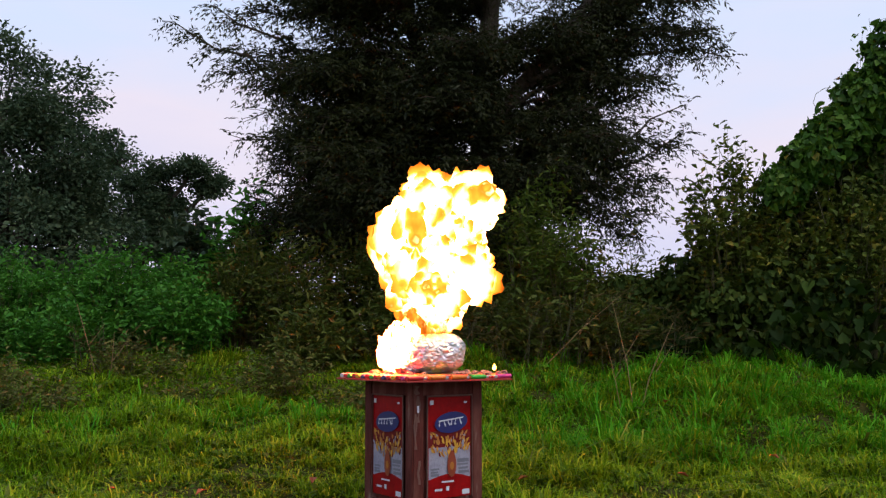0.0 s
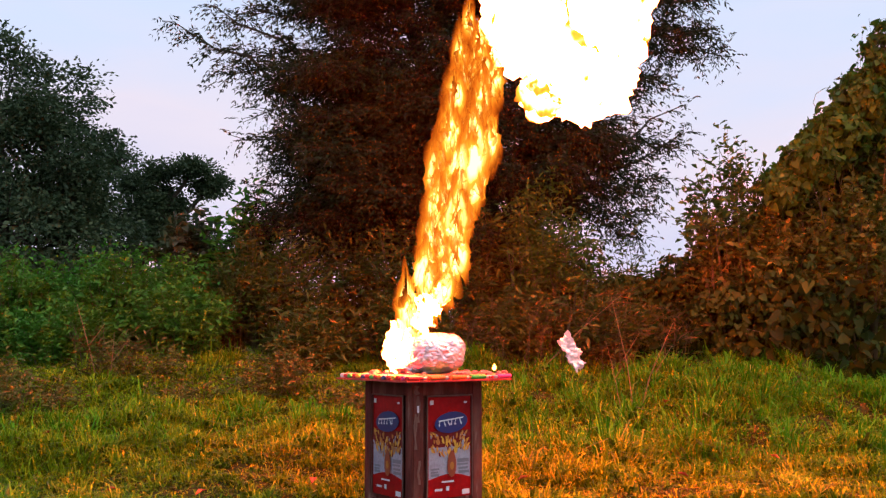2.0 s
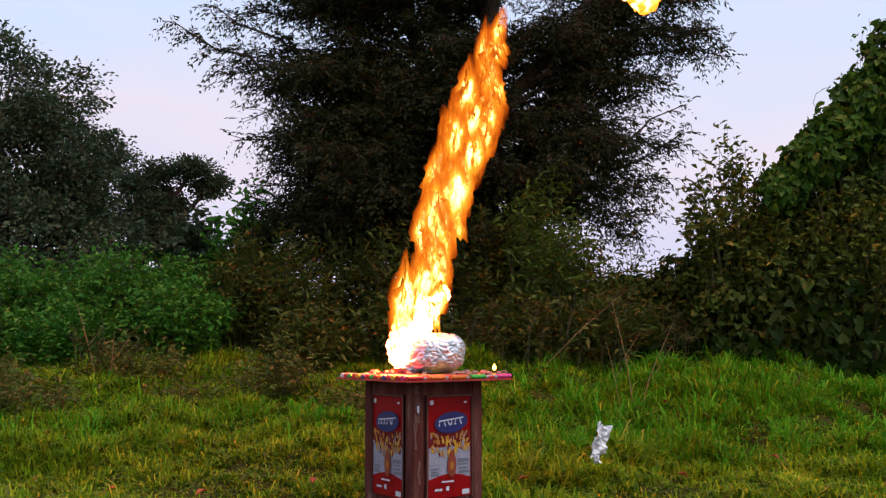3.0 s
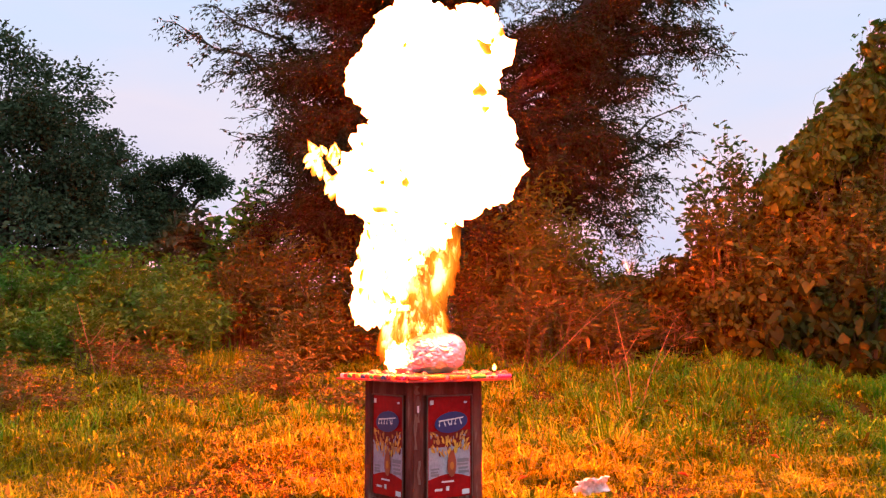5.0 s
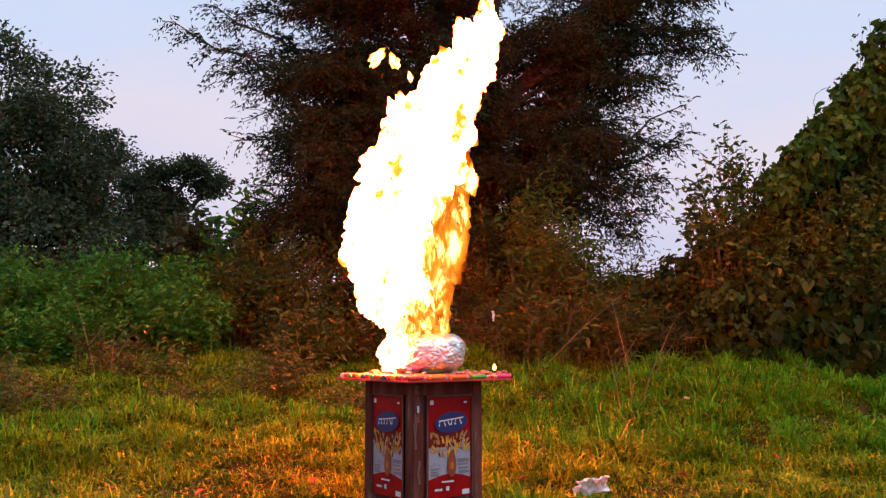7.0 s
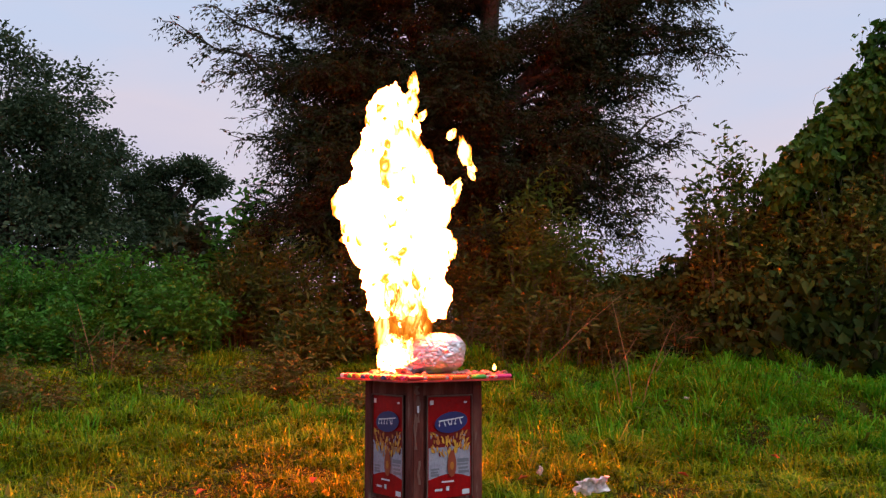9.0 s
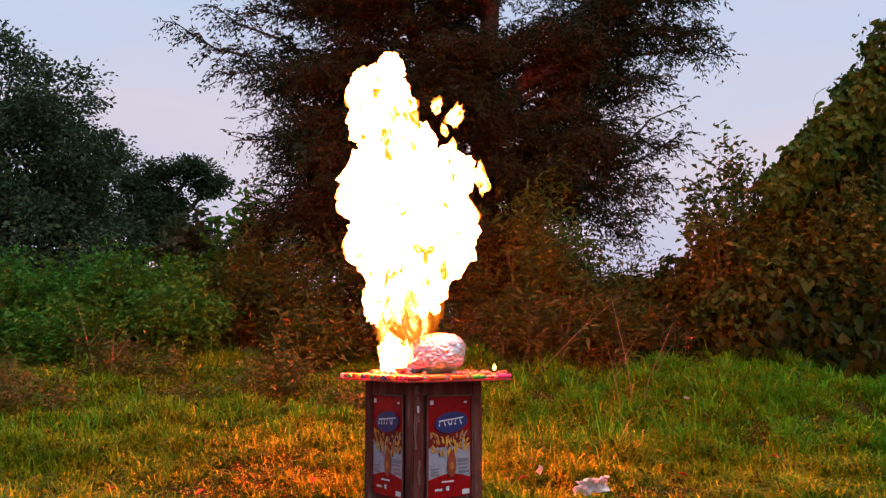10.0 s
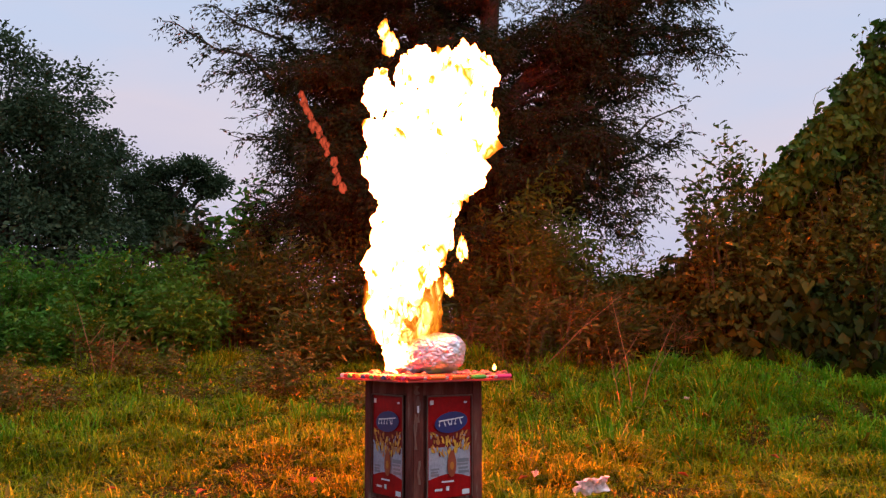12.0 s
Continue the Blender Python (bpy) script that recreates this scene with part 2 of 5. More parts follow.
def fast_mesh(name, verts, sizes, loops, mat):
    """A large mesh from arrays: corners of all faces in one row, and how many corners each face has."""
    me = bpy.data.meshes.new(name)
    me.vertices.add(len(verts))
    me.vertices.foreach_set("co", np.asarray(verts, np.float32).ravel())
    me.loops.add(len(loops))
    me.loops.foreach_set("vertex_index", np.asarray(loops, np.int32))
    me.polygons.add(len(sizes))
    starts = np.concatenate(([0], np.cumsum(sizes)[:-1])).astype(np.int32)
    me.polygons.foreach_set("loop_start", starts)
    me.materials.append(mat)
    me.update(calc_edges=True)
    return me


def part(name, data, mat=None, parent=None, label="", m=None):
    """Links a bmesh or a mesh as one object under a thing or a part."""
    if isinstance(data, bmesh.types.BMesh):
        me = bpy.data.meshes.new(name)
        data.to_mesh(me)
        data.free()
        data = me
    if mat and not data.materials:
        data.materials.append(mat)
    ob = new(name, data)
    if parent:
        ob.parent = parent
    if m is not None:
        ob.matrix_basis = m
    return tagged(ob, label)


def thing(name, m, label, category, group="", kind=""):
    ob = new(name)
    ob.empty_display_size = 0.1
    ob.matrix_basis = m
    return tagged(ob, label, category, group, kind)


def box(sx, sy, sz, bevel=0.003, at=(0, 0, 0), seg=1):
    bm = bmesh.new()
    bmesh.ops.create_cube(bm, size=1)
    bmesh.ops.scale(bm, vec=(sx, sy, sz), verts=bm.verts)
    if bevel:
        bmesh.ops.bevel(bm, geom=bm.edges[:], offset=bevel, segments=seg, affect="EDGES")
    bmesh.ops.translate(bm, vec=at, verts=bm.verts)
    return bm


def tubes(lines, radii, sides=5):
    """Tapered tubes along polylines; lines: arrays of points, radii: base and tip of each."""
    V, F = [], []
    ring = [(math.cos(a), math.sin(a)) for a in np.linspace(0, 2 * math.pi, sides, endpoint=False)]
    for pts, (r0, r1) in zip(lines, radii):
        n = len(pts)
        base = len(V)
        for i, p in enumerate(pts):
            p = Vector(p)
            d = Vector(pts[min(i + 1, n - 1)]) - Vector(pts[max(i - 1, 0)])
            d.normalize()
            a = d.orthogonal().normalized() if abs(d.x) < 0.9 else d.cross(Vector((0, 1, 0))).normalized()
            if i and a.dot(last) < 0:
                a = -a
            last = a
            b = d.cross(a)
            r = r0 + (r1 - r0) * i / (n - 1)
            V += [p + r * (c * a + s * b) for c, s in ring]
        for i in range(n - 1):
            for k in range(sides):
                j = (k + 1) % sides
                F.append((base + i * sides + k, base + i * sides + j, base + (i + 1) * sides + j, base + (i + 1) * sides + k))
    return V, F


def unit(a):
    return a / np.maximum(np.linalg.norm(a, axis=-1, keepdims=True), 1e-9)


def leaves(name, P, D, length, width, mat, fold=0.25, rng=None):
    """Leaves with a midrib fold: base points P, directions D, lengths and widths; six corners, two faces each."""
    rng = rng or np.random.default_rng(1)
    n = len(P)
    D = unit(D)
    up = np.tile([0.0, 0.0, 1.0], (n, 1)) + rng.normal(0, 0.55, (n, 3))
    S = unit(np.cross(D, up))
    N = np.cross(S, D)
    L, W = np.reshape(length, (-1, 1)) * np.ones((n, 1)), np.reshape(width, (-1, 1)) * np.ones((n, 1))
    droop = np.array([0, 0, -1.0]) * L * 0.18
    mid = P + D * L * 0.42
    V = np.empty((n, 6, 3), np.float32)
    V[:, 0] = P
    V[:, 1] = mid + S * W * 0.5 + N * W * fold
    V[:, 2] = mid + D * L * 0.26 + S * W * 0.36 + N * W * fold * 0.7 + droop * 0.5
    V[:, 3] = P + D * L + droop
    V[:, 4] = mid + D * L * 0.26 - S * W * 0.36 + N * W * fold * 0.7 + droop * 0.5
    V[:, 5] = mid - S * W * 0.5 + N * W * fold
    i = (np.arange(n) * 6)[:, None]
    loops = np.concatenate([i + [0, 1, 2, 3], i + [0, 3, 4, 5]], axis=1).ravel()
    return fast_mesh(name, V.reshape(-1, 3), np.full(2 * n, 4), loops, mat)


def slim_leaves(name, P, D, length, width, mat, rng):
    """Narrow leaflets, one diamond each."""
    n = len(P)
    D = unit(D)
    S = unit(np.cross(D, rng.normal(0, 1, (n, 3))))
    L, W = np.reshape(length, (-1, 1)) * np.ones((n, 1)), width
    V = np.empty((n, 4, 3), np.float32)
    V[:, 0], V[:, 2] = P, P + D * L
    V[:, 1], V[:, 3] = P + D * L * 0.45 + S * W * 0.5, P + D * L * 0.45 - S * W * 0.5
    loops = (np.arange(n * 4)).ravel()
    return fast_mesh(name, V.reshape(-1, 3), np.full(n, 4), loops, mat)


# ---- ground ----
def ground_z(x, y):
    """Height of the field: level by the stand, rising to a low bank under the hedge."""
    x, y = np.asarray(x, float), np.asarray(y, float)
    s = np.clip((y - 3.5) / 3.7, 0, 1)
    z = (0.50 + 0.05 * np.clip(x, 0, 1.5)) * s * s * (3 - 2 * s) + 0.04 * np.clip(y - 7.4, 0, 8)
    near = np.exp(-((np.hypot(x + 0.07, y - 3.27)) / 0.5) ** 2)
    w = 0.052 * np.sin(2.1 * x + 0.7 * y) * np.sin(1.7 * y - 0.9 * x) + 0.028 * np.sin(4.3 * x + 2.2) * np.sin(3.9 * y + 1.1)
    w = w + 0.034 * np.sin(8.1 * x + 1.9 * np.sin(3.1 * y)) * np.sin(9.3 * y + 1.3 * np.sin(4.7 * x))
    return z + w * (1 - near) * np.clip((40 - y) / 30, 0, 1)


def build_ground():
    xs = np.concatenate((np.linspace(-2500, -30, 14), np.linspace(-25, -8, 12), np.linspace(-7.5, 7.5, 200), np.linspace(8, 25, 12), np.linspace(30, 2500, 14)))
    ys = np.concatenate((np.linspace(-2500, -10, 12), np.linspace(-6, 1, 10), np.linspace(1.2, 12, 150), np.linspace(13, 60, 25), np.linspace(80, 2500, 14)))
    X, Y = np.meshgrid(xs, ys)
    V = np.stack((X, Y, ground_z(X, Y)), -1).reshape(-1, 3)
    a = (np.arange(len(ys) - 1)[:, None] * len(xs) + np.arange(len(xs) - 1)).ravel()
    loops = np.stack((a, a + 1, a + 1 + len(xs), a + len(xs)), -1).ravel()
    ob = new("ground", fast_mesh("ground", V, np.full(len(a), 4), loops, M["soil"]))
    tagged(ob, "uneven soil of a field under the grass", "ground", kind="structure")


def field(x, y):
    """Slow unevenness, 0 to 1, that sets where the grass stands high or is worn."""
    fine = 0.30 * np.sin(8.7 * x + 2.0 * np.sin(7.1 * y)) * np.sin(11.3 * y + 1.7 * np.sin(9.1 * x))
    return fine + 0.5 + 0.25 * np.sin(2.3 * x + 1.1 * np.sin(1.9 * y)) + 0.25 * np.sin(3.1 * y + 1.3 * np.sin(2.7 * x + 1.0))


def grass_blades(name, n, y0, y1, reach, h0, h1, w, mat, seed, keep, label, wide=0, even=False):
    rng = np.random.default_rng(seed)
    y = y0 + (y1 - y0) * rng.random(n) ** 0.85
    x = (rng.random(n) * 2 - 1) * (0.5 * y + 0.3) * reach
    if wide:
        x = (rng.random(n) * 2 - 1) * wide
    # blades grow in tufts
    k = rng.integers(0, n // 34, n)
    cx, cy = x[k].copy(), y[k].copy()
    tuft = rng.random(n) < (0.1 if even else 0.78)
    size = 0.022 + 0.03 * rng.random(n)[k]
    x = np.where(tuft, cx + rng.normal(0, 1, n) * size, x)
    y = np.where(tuft, cy + rng.normal(0, 1, n) * size, y)
    out = np.arctan2(y - cy, x - cx)
    f = field(x, y)
    gap = (0.6 * np.sin(19 * x + 2.2 * np.sin(13 * y + 1.0)) * np.sin(23 * y + 2.4 * np.sin(15 * x)) + 0.7 * np.sin(8.3 * x + 2 * np.sin(5.1 * y)) * np.sin(10.9 * y - 3 * np.sin(4 * x))
           + 0.4 * np.sin(3.7 * x + 1.4) * np.sin(5.3 * y + 2.0 * np.sin(2.9 * x)))
    ok = (even | (rng.random(n) < np.clip(0.72 + 0.9 * gap, 0.16, 1))) & keep(x, y, f, rng) & (np.hypot(x + 0.068, y - 3.27) > 0.16)
    x, y, f, out, tuft = x[ok], y[ok], f[ok], out[ok], tuft[ok]
    n = len(x)
    tall = rng.random(len(ok))[k][ok]
    h = (0.55 + 0.9 * tall) * np.clip(0.9 + 0.75 * gap[ok], 0.5, 1.55) * (h0 + (h1 - h0) * rng.random(n) ** 1.5) * np.clip(0.4 + 0.95 * f, 0.68, 2)
    a = np.where(tuft, out + rng.normal(0, 0.5, n), rng.random(n) * 2 * math.pi)
    lean = np.stack((np.cos(a), np.sin(a)), -1) * (h * (0.35 + 0.95 * rng.random(n)))[:, None]
    b = a + 1.57 + rng.normal(0, 0.6, n)
    side = np.stack((np.cos(b), np.sin(b), np.zeros(n)), -1) * (w * (0.6 + 0.8 * rng.random(n)))[:, None]
    P = np.stack((x, y, ground_z(x, y) - 0.01), -1)
    nod = rng.random(n)
    mid = P + np.concatenate((lean * 0.45, (h * (0.82 - 0.12 * nod))[:, None]), 1)
    tip = P + np.concatenate((lean * (1.1 + 0.7 * nod)[:, None], (h * (1.05 - 0.62 * nod))[:, None]), 1)
    V = np.empty((n, 5, 3), np.float32)
    V[:, 0], V[:, 1], V[:, 2], V[:, 3], V[:, 4] = P - side, P + side, mid + side * 0.8, mid - side * 0.8, tip
    i = (np.arange(n) * 5)[:, None]
    loops = np.concatenate((i + [0, 1, 2, 3], i + [3, 2, 4]), 1).ravel()
    ob = new(name, fast_mesh(name, V.reshape(-1, 3), np.tile([4, 3], n), loops, mat))
    return tagged(ob, label, "grass", kind="stuff")


def lush(x, y):
    """Where clumps of taller grass stand."""
    return sum(np.exp(-((x - cx) / rx) ** 2 - ((y - cy) / ry) ** 2) for cx, cy, rx, ry in
               ((-0.85, 5.1, 0.5, 0.3), (-2.0, 4.7, 0.5, 0.25), (-2.6, 5.6, 0.4, 0.3), (1.6, 5.6, 0.9, 0.3), (0.9, 4.8, 0.35, 0.25), (2.4, 5.4, 0.5, 0.5)))


build_ground()
grass_blades("undergrowth", 58000, 3.3, 6.4, 1.0, 0.035, 0.06, 0.0085, M["undergrowth"], 4,
             lambda x, y, f, r: r.random(len(x)) < 2, "low dark green undergrowth between the tufts", even=True)
grass_blades("grass", 390000, 3.3, 6.8, 1.0, 0.026, 0.078, 0.0027, M["grass"], 3,
             lambda x, y, f, r: r.random(len(x)) < np.clip(0.8 + 0.4 * f, 0.8, 1), "short green and yellowish field grass with worn patches")
grass_blades("meadow_grass", 130000, 4.3, 7.4, 1.0, 0.045, 0.125, 0.0036, M["tall_grass"], 5,
             lambda x, y, f, r: (r.random(len(x)) < np.clip(0.05 + 0.40 * x + 0.5 * (f - 0.4) + 1.2 * lush(x, y), 0.05, 1)) , "taller lush green grass in front of the hedge")
grass_blades("field_grass", 30000, -4.5, 3.0, 1.0, 0.035, 0.085, 0.007, M["grass"], 9,
             lambda x, y, f, r: np.hypot(x, y) > 0.35, "short field grass on the open ground before the stand", wide=5.0)
grass_blades("field_grass", 26000, 2.8, 7.0, 1.0, 0.035, 0.095, 0.007, M["grass"], 10,
             lambda x, y, f, r: np.abs(x) > 0.5 * y + 0.25, "short field grass at the sides of the field", wide=6.5)


# ---- trees and hedge ----
NEAR = 0.8  # the hedge's plan is drawn larger and set nearer by this much


def grown(x, y):
    return pose(x * NEAR, y * NEAR, float(ground_z(x * NEAR, y * NEAR))) @ Matrix.Scale(NEAR, 4)


def shoots_foliage(rng, x, y, z0, spread, deep, height, count, per, leaf, slim, jitter=0.05, flat=0.5):
    """Arching shoots from a root, and the leaves along them."""
    lines, P, D, L = [], [], [], []
    for _ in range(count):
        a, r = rng.random() * 2 * math.pi, rng.random() ** 0.6
        tip = np.array([x + math.cos(a) * r * spread, y + math.sin(a) * r * deep, z0 + height * (0.35 + 0.65 * rng.random() ** 0.6) * (1 - 0.4 * r * r)])
        root = np.array([x + math.cos(a) * r * spread * 0.45 + rng.normal(0, 0.05), y + math.sin(a) * r * deep * 0.45, z0 - 0.08])
        t = np.linspace(0, 1, 6)[:, None]
        line = root + (tip - root) * t + np.array([0, 0, 1]) * np.sin(t * math.pi) * height * 0.12 + rng.normal(0, 0.012, (6, 3)) * height
        line[0] = root
        lines.append(line)
        s = 0.12 + 0.88 * rng.random(per) ** 0.75
        k = np.minimum((s * 5).astype(int), 4)
        f = (s * 5 - k)[:, None]
        p = line[k] * (1 - f) + line[k + 1] * f
        d = unit(line[k + 1] - line[k]) * 0.5 + rng.normal(0, 0.75, (per, 3)) * np.array([1, 1, flat])
        P.append(p + rng.normal(0, jitter, (per, 3))), D.append(d)
        L.append(leaf * (0.55 + 0.75 * rng.random(per)))
    P, D, L = np.concatenate(P), np.concatenate(D), np.concatenate(L)
    return lines, P, D, L, L * slim


def bush(name, x, y, spread, height, count, per, leaf, slim, mat, label, category="bush", deep=None, seed=1, jitter=0.05, group="hedge"):
    rng = np.random.default_rng(seed)
    ob = thing(name, grown(x, y), label, category, group)
    lines, P, D, L, W = shoots_foliage(rng, 0, 0, 0, spread, deep or spread * 0.8, height, count, per, leaf, slim, jitter)
    V, F = tubes(lines, [(min(0.0015 + 0.004 * height, 0.008), 0.0012)] * len(lines), 3)
    tagged(part("stemwork", mesh_of("stemwork", V, F, M["stem"]), None, ob, "tangle of thin brown stems"), kind="stuff")
    part("foliage", leaves("foliage", P, D, L, W, mat, rng=rng), None, ob)
    return ob


def round_tree(name, x, y, trunk_h, crowns, leaf, per, label, seed, mat="far_leaf", clumps=90):
    """A broad-leaved tree: trunk, limbs to each mass of the crown, and leaves in clumps on and in those masses."""
    rng = np.random.default_rng(seed)
    z0 = float(ground_z(x, y))
    ob = thing(name, pose(x, y, z0), label, "tree", "trees behind the field")
    fork = np.array([0.0, 0, trunk_h])
    V, F = tubes([np.array([[0, 0, -0.2], [0.05, 0, trunk_h * 0.5], fork])], [(0.24, 0.16)], 8)
    part("trunk", mesh_of("trunk", V, F, M["bark"], True), None, ob)
    lines, rad, P, D, L = [], [], [], [], []
    for cx, cy, cz, rx, rz, dens in crowns:
        c = np.array([cx - x, cy - y, cz - z0])
        mid = (fork + c) / 2 + rng.normal(0, 0.15, 3)
        lines.append(np.array([fork, mid, c])), rad.append((0.11, 0.05))
        for _ in range(int(clumps * dens)):
            u = unit(rng.normal(0, 1, 3)) * (0.45 + 0.6 * rng.random() ** 0.5)
            q = c + u * np.array([rx, rx, rz])
            if noise.noise(Vector(q) * 1.1 + Vector((seed, 0, 0))) < -0.12:
                continue
            if rng.random() < 0.35:
                lines.append(np.array([c + (q - c) * 0.1, c + (q - c) * 0.55 + rng.normal(0, 0.08, 3), q])), rad.append((0.035, 0.01))
            k = rng.normal(0, 1, (per, 3)) * np.array([0.21, 0.21, 0.10]) * (0.8 + 0.2 * rx)
            P.append(q + k), D.append(unit(k + u * 0.2) + rng.normal(0, 0.5, (per, 3)) + [0, 0, -0.25])
            L.append(leaf * (0.6 + 0.7 * rng.random(per)))
    for line, r in zip(lines, rad):
        V, F = tubes([line], [r], 5)
        part("limb", mesh_of("limb", V, F, M["bark"]), None, ob)
    P, D, L = np.concatenate(P), np.concatenate(D), np.concatenate(L)
    part("crown", slim_leaves("crown", P, D, L, np.reshape(L * 0.55, (-1, 1)), M[mat], rng), None, ob)
    return ob


def frond_rows(rng, root, way, length, pairs):
    """One feathery compound leaf: where its leaflets sit, which way they point and how long they are."""
    f = np.linspace(0.12, 1.0, pairs)[:, None]
    spine = root + way * f * length + np.array([0, 0, -1.0]) * f ** 2 * length * 0.45
    run = unit(way + np.array([0, 0, -0.9]) * f)
    side = unit(np.cross(run, rng.normal(0, 0.35, 3) + [0, 0, 1.0]))
    size = length * (0.42 - 0.26 * np.abs(f[:, 0] - 0.4))
    P = np.concatenate((spine, spine))
    D = np.concatenate((run * 0.75 + side * 0.7, run * 0.75 - side * 0.7)) + rng.normal(0, 0.12, (2 * pairs, 3)) + [0, 0, -0.22]
    return P, D, np.concatenate((size, size))


def feather_tree():
    """The tall tree behind the stand: boughs in loose layers, each with side twigs and drooping feathery leaves, open towards the edge."""
    rng = np.random.default_rng(11)
    x, y = 0.45, 9.2
    ob = thing("feathery_tree", grown(x, y), "tall dark tree with feathery drooping leaves and an open ragged crown", "tree", "trees behind the field")
    top = np.array([0.15, 0, 5.2])
    trunk = [np.array([[0, 0, -0.2], [-0.04, 0.02, 1.0], [-0.06, 0, 2.1], [0.02, 0, 3.4], top]), np.array([[-0.04, 0.05, 0.9], [-0.38, 0.1, 1.9], [-0.75, 0.1, 3.2], [-1.0, 0.1, 4.4]]),
             np.array([[-0.05, 0, 1.5], [0.12, 0, 2.35], [0.5, 0.05, 2.85], [1.1, 0.1, 3.6]])]
    for line, r in zip(trunk, ((0.19, 0.06), (0.12, 0.04), (0.11, 0.03))):
        V, F = tubes([line], [r], 9)
        part("trunk", mesh_of("trunk", V, F, M["bark"], True), None, ob)
    # tips of the boughs that stand out against the sky: across, deep, up, spread of the side twigs, closeness of the leaves
    tips = [(-3.10, -0.1, 3.22, 0.13, 1.3), (-2.75, 0.1, 3.46, 0.13, 1.2), (-2.55, 0.0, 2.72, 0.28, 1.1), (-2.42, 0.2, 2.95, 0.30, 1.1), (-2.35, -0.2, 3.25, 0.30, 1.0), (-2.15, 0.1, 3.6, 0.35, 1.1),
            (-2.3, 0.2, 2.36, 0.28, 1.0), (-2.2, 0.0, 2.55, 0.35, 1.1), (-2.35, -0.2, 2.02, 0.22, 0.9), (-2.25, 0.3, 1.66, 0.26, 1.0), (-2.15, 0.0, 1.3, 0.28, 1.0), (-2.1, 0.2, 2.1, 0.35, 1.1), (-2.0, 0.1, 1.85, 0.35, 1.1),
            (2.15, 0.0, 2.92, 0.28, 1.3), (2.05, 0.2, 3.2, 0.30, 1.3), (1.85, -0.2, 3.06, 0.32, 1.2), (1.95, 0.1, 3.6, 0.34, 1.2), (1.50, 0.1, 2.70, 0.30, 1.2), (1.80, -0.1, 2.38, 0.08, 0.5), (1.95, -0.2, 3.4, 0.3, 1.2),
            (1.85, 0.1, 2.15, 0.18, 0.8), (1.65, 0.0, 2.0, 0.28, 1.3), (1.62, 0.2, 1.72, 0.28, 1.3), (1.42, -0.1, 1.48, 0.28, 1.2), (1.2, 0.2, 2.3, 0.30, 1.2), (1.2, 0.1, 1.85, 0.28, 1.2), (1.3, 0.3, 1.15, 0.28, 1.1)]
    boughs = list(tips) + [(-0.25, 0.5, 2.2, 0.42, 1.3), (-0.2, -0.4, 2.5, 0.42, 1.3), (-0.35, 0.4, 1.9, 0.42, 1.3), (-0.1, 0.5, 2.75, 0.42, 1.3), (0.15, 0.55, 2.35, 0.42, 1.3)]
    for _ in range(46):  # the dense middle
        boughs.append((rng.uniform(-1.8, 0.55), rng.uniform(-0.9, 1.0), rng.uniform(0.9, 3.9), 0.42, 1.25))
    for _ in range(16):  # high in the middle
        boughs.append((rng.uniform(-0.9, 0.6), rng.uniform(-0.7, 0.7), rng.uniform(3.0, 4.3), 0.42, 1.2))
    for _ in range(14):  # the left flank
        boughs.append((rng.uniform(-2.1, -1.3), rng.uniform(-0.4, 0.7), rng.uniform(1.5, 2.7), 0.36, 1.1))
    for _ in range(9):
        boughs.append((rng.uniform(-2.2, -1.5), rng.uniform(-0.3, 0.6), rng.uniform(0.85, 1.5), 0.34, 1.1))
    for _ in range(14):  # round the forks
        boughs.append((rng.uniform(-0.9, 0.4), rng.uniform(-0.9, -0.2), rng.uniform(1.4, 2.9), 0.42, 1.2))
    for _ in range(20):  # lower skirt
        boughs.append((rng.uniform(-2.2, 1.2), rng.uniform(-0.3, 0.9), rng.uniform(0.85, 1.5), 0.40, 1.1))
    for _ in range(30):  # looser towards the sides
        boughs.append((rng.uniform(0.5, 1.45), rng.uniform(-0.6, 0.9), rng.uniform(1.2, 3.9), 0.36, 1.1))
        boughs.append((rng.uniform(-2.05, -1.2), rng.uniform(-0.5, 0.8), rng.uniform(1.2, 3.9), 0.38, 1.1))
    for _ in range(40):  # above
        u = unit(rng.normal(0, 1, 3))
        boughs.append((-0.25 + u[0] * 2.0, u[1] * 1.4, 4.3 + u[2] * 1.3, 0.42, 0.7))
    twigs, rad, P, D, L = [], [], [], [], []
    for bx, by, bz, spread, close in boughs:
        g = np.array([bx * (1.05 if bx > 1 else 1.0), by, bz])
        stem = trunk[1] if bx < -0.8 else trunk[2] if bx > 0.7 else trunk[0]
        low = np.clip(bz - (0.35 if spread < 0.2 else 0.06) * abs(bx) - 0.2, 0.95, stem[-1][2])
        start = np.array([np.interp(low, stem[:, 2], stem[:, k]) for k in range(3)])
        t = np.linspace(0, 1, 9)[:, None]
        reach = np.linalg.norm(g - start)
        line = start + (g - start) * t + np.array([0, 0, 0.02 if spread < 0.2 else 0.10 * reach]) * np.sin(t * math.pi) + rng.normal(0, 0.018, (9, 3)) * (0.4 + reach) - np.array([0, 0, 0.16 if spread < 0.2 else 0.0]) * np.sin(t * math.pi)
        line[0], line[-1] = start, g
        V, F = tubes([line], [(float(0.012 + 0.012 * reach), 0.005)], 5)
        part("limb", mesh_of("limb", V, F, M["bark"]), None, ob)
        out = unit(g - start)
        first = max(0.25, 1 - 1.5 / max(reach, 0.1))
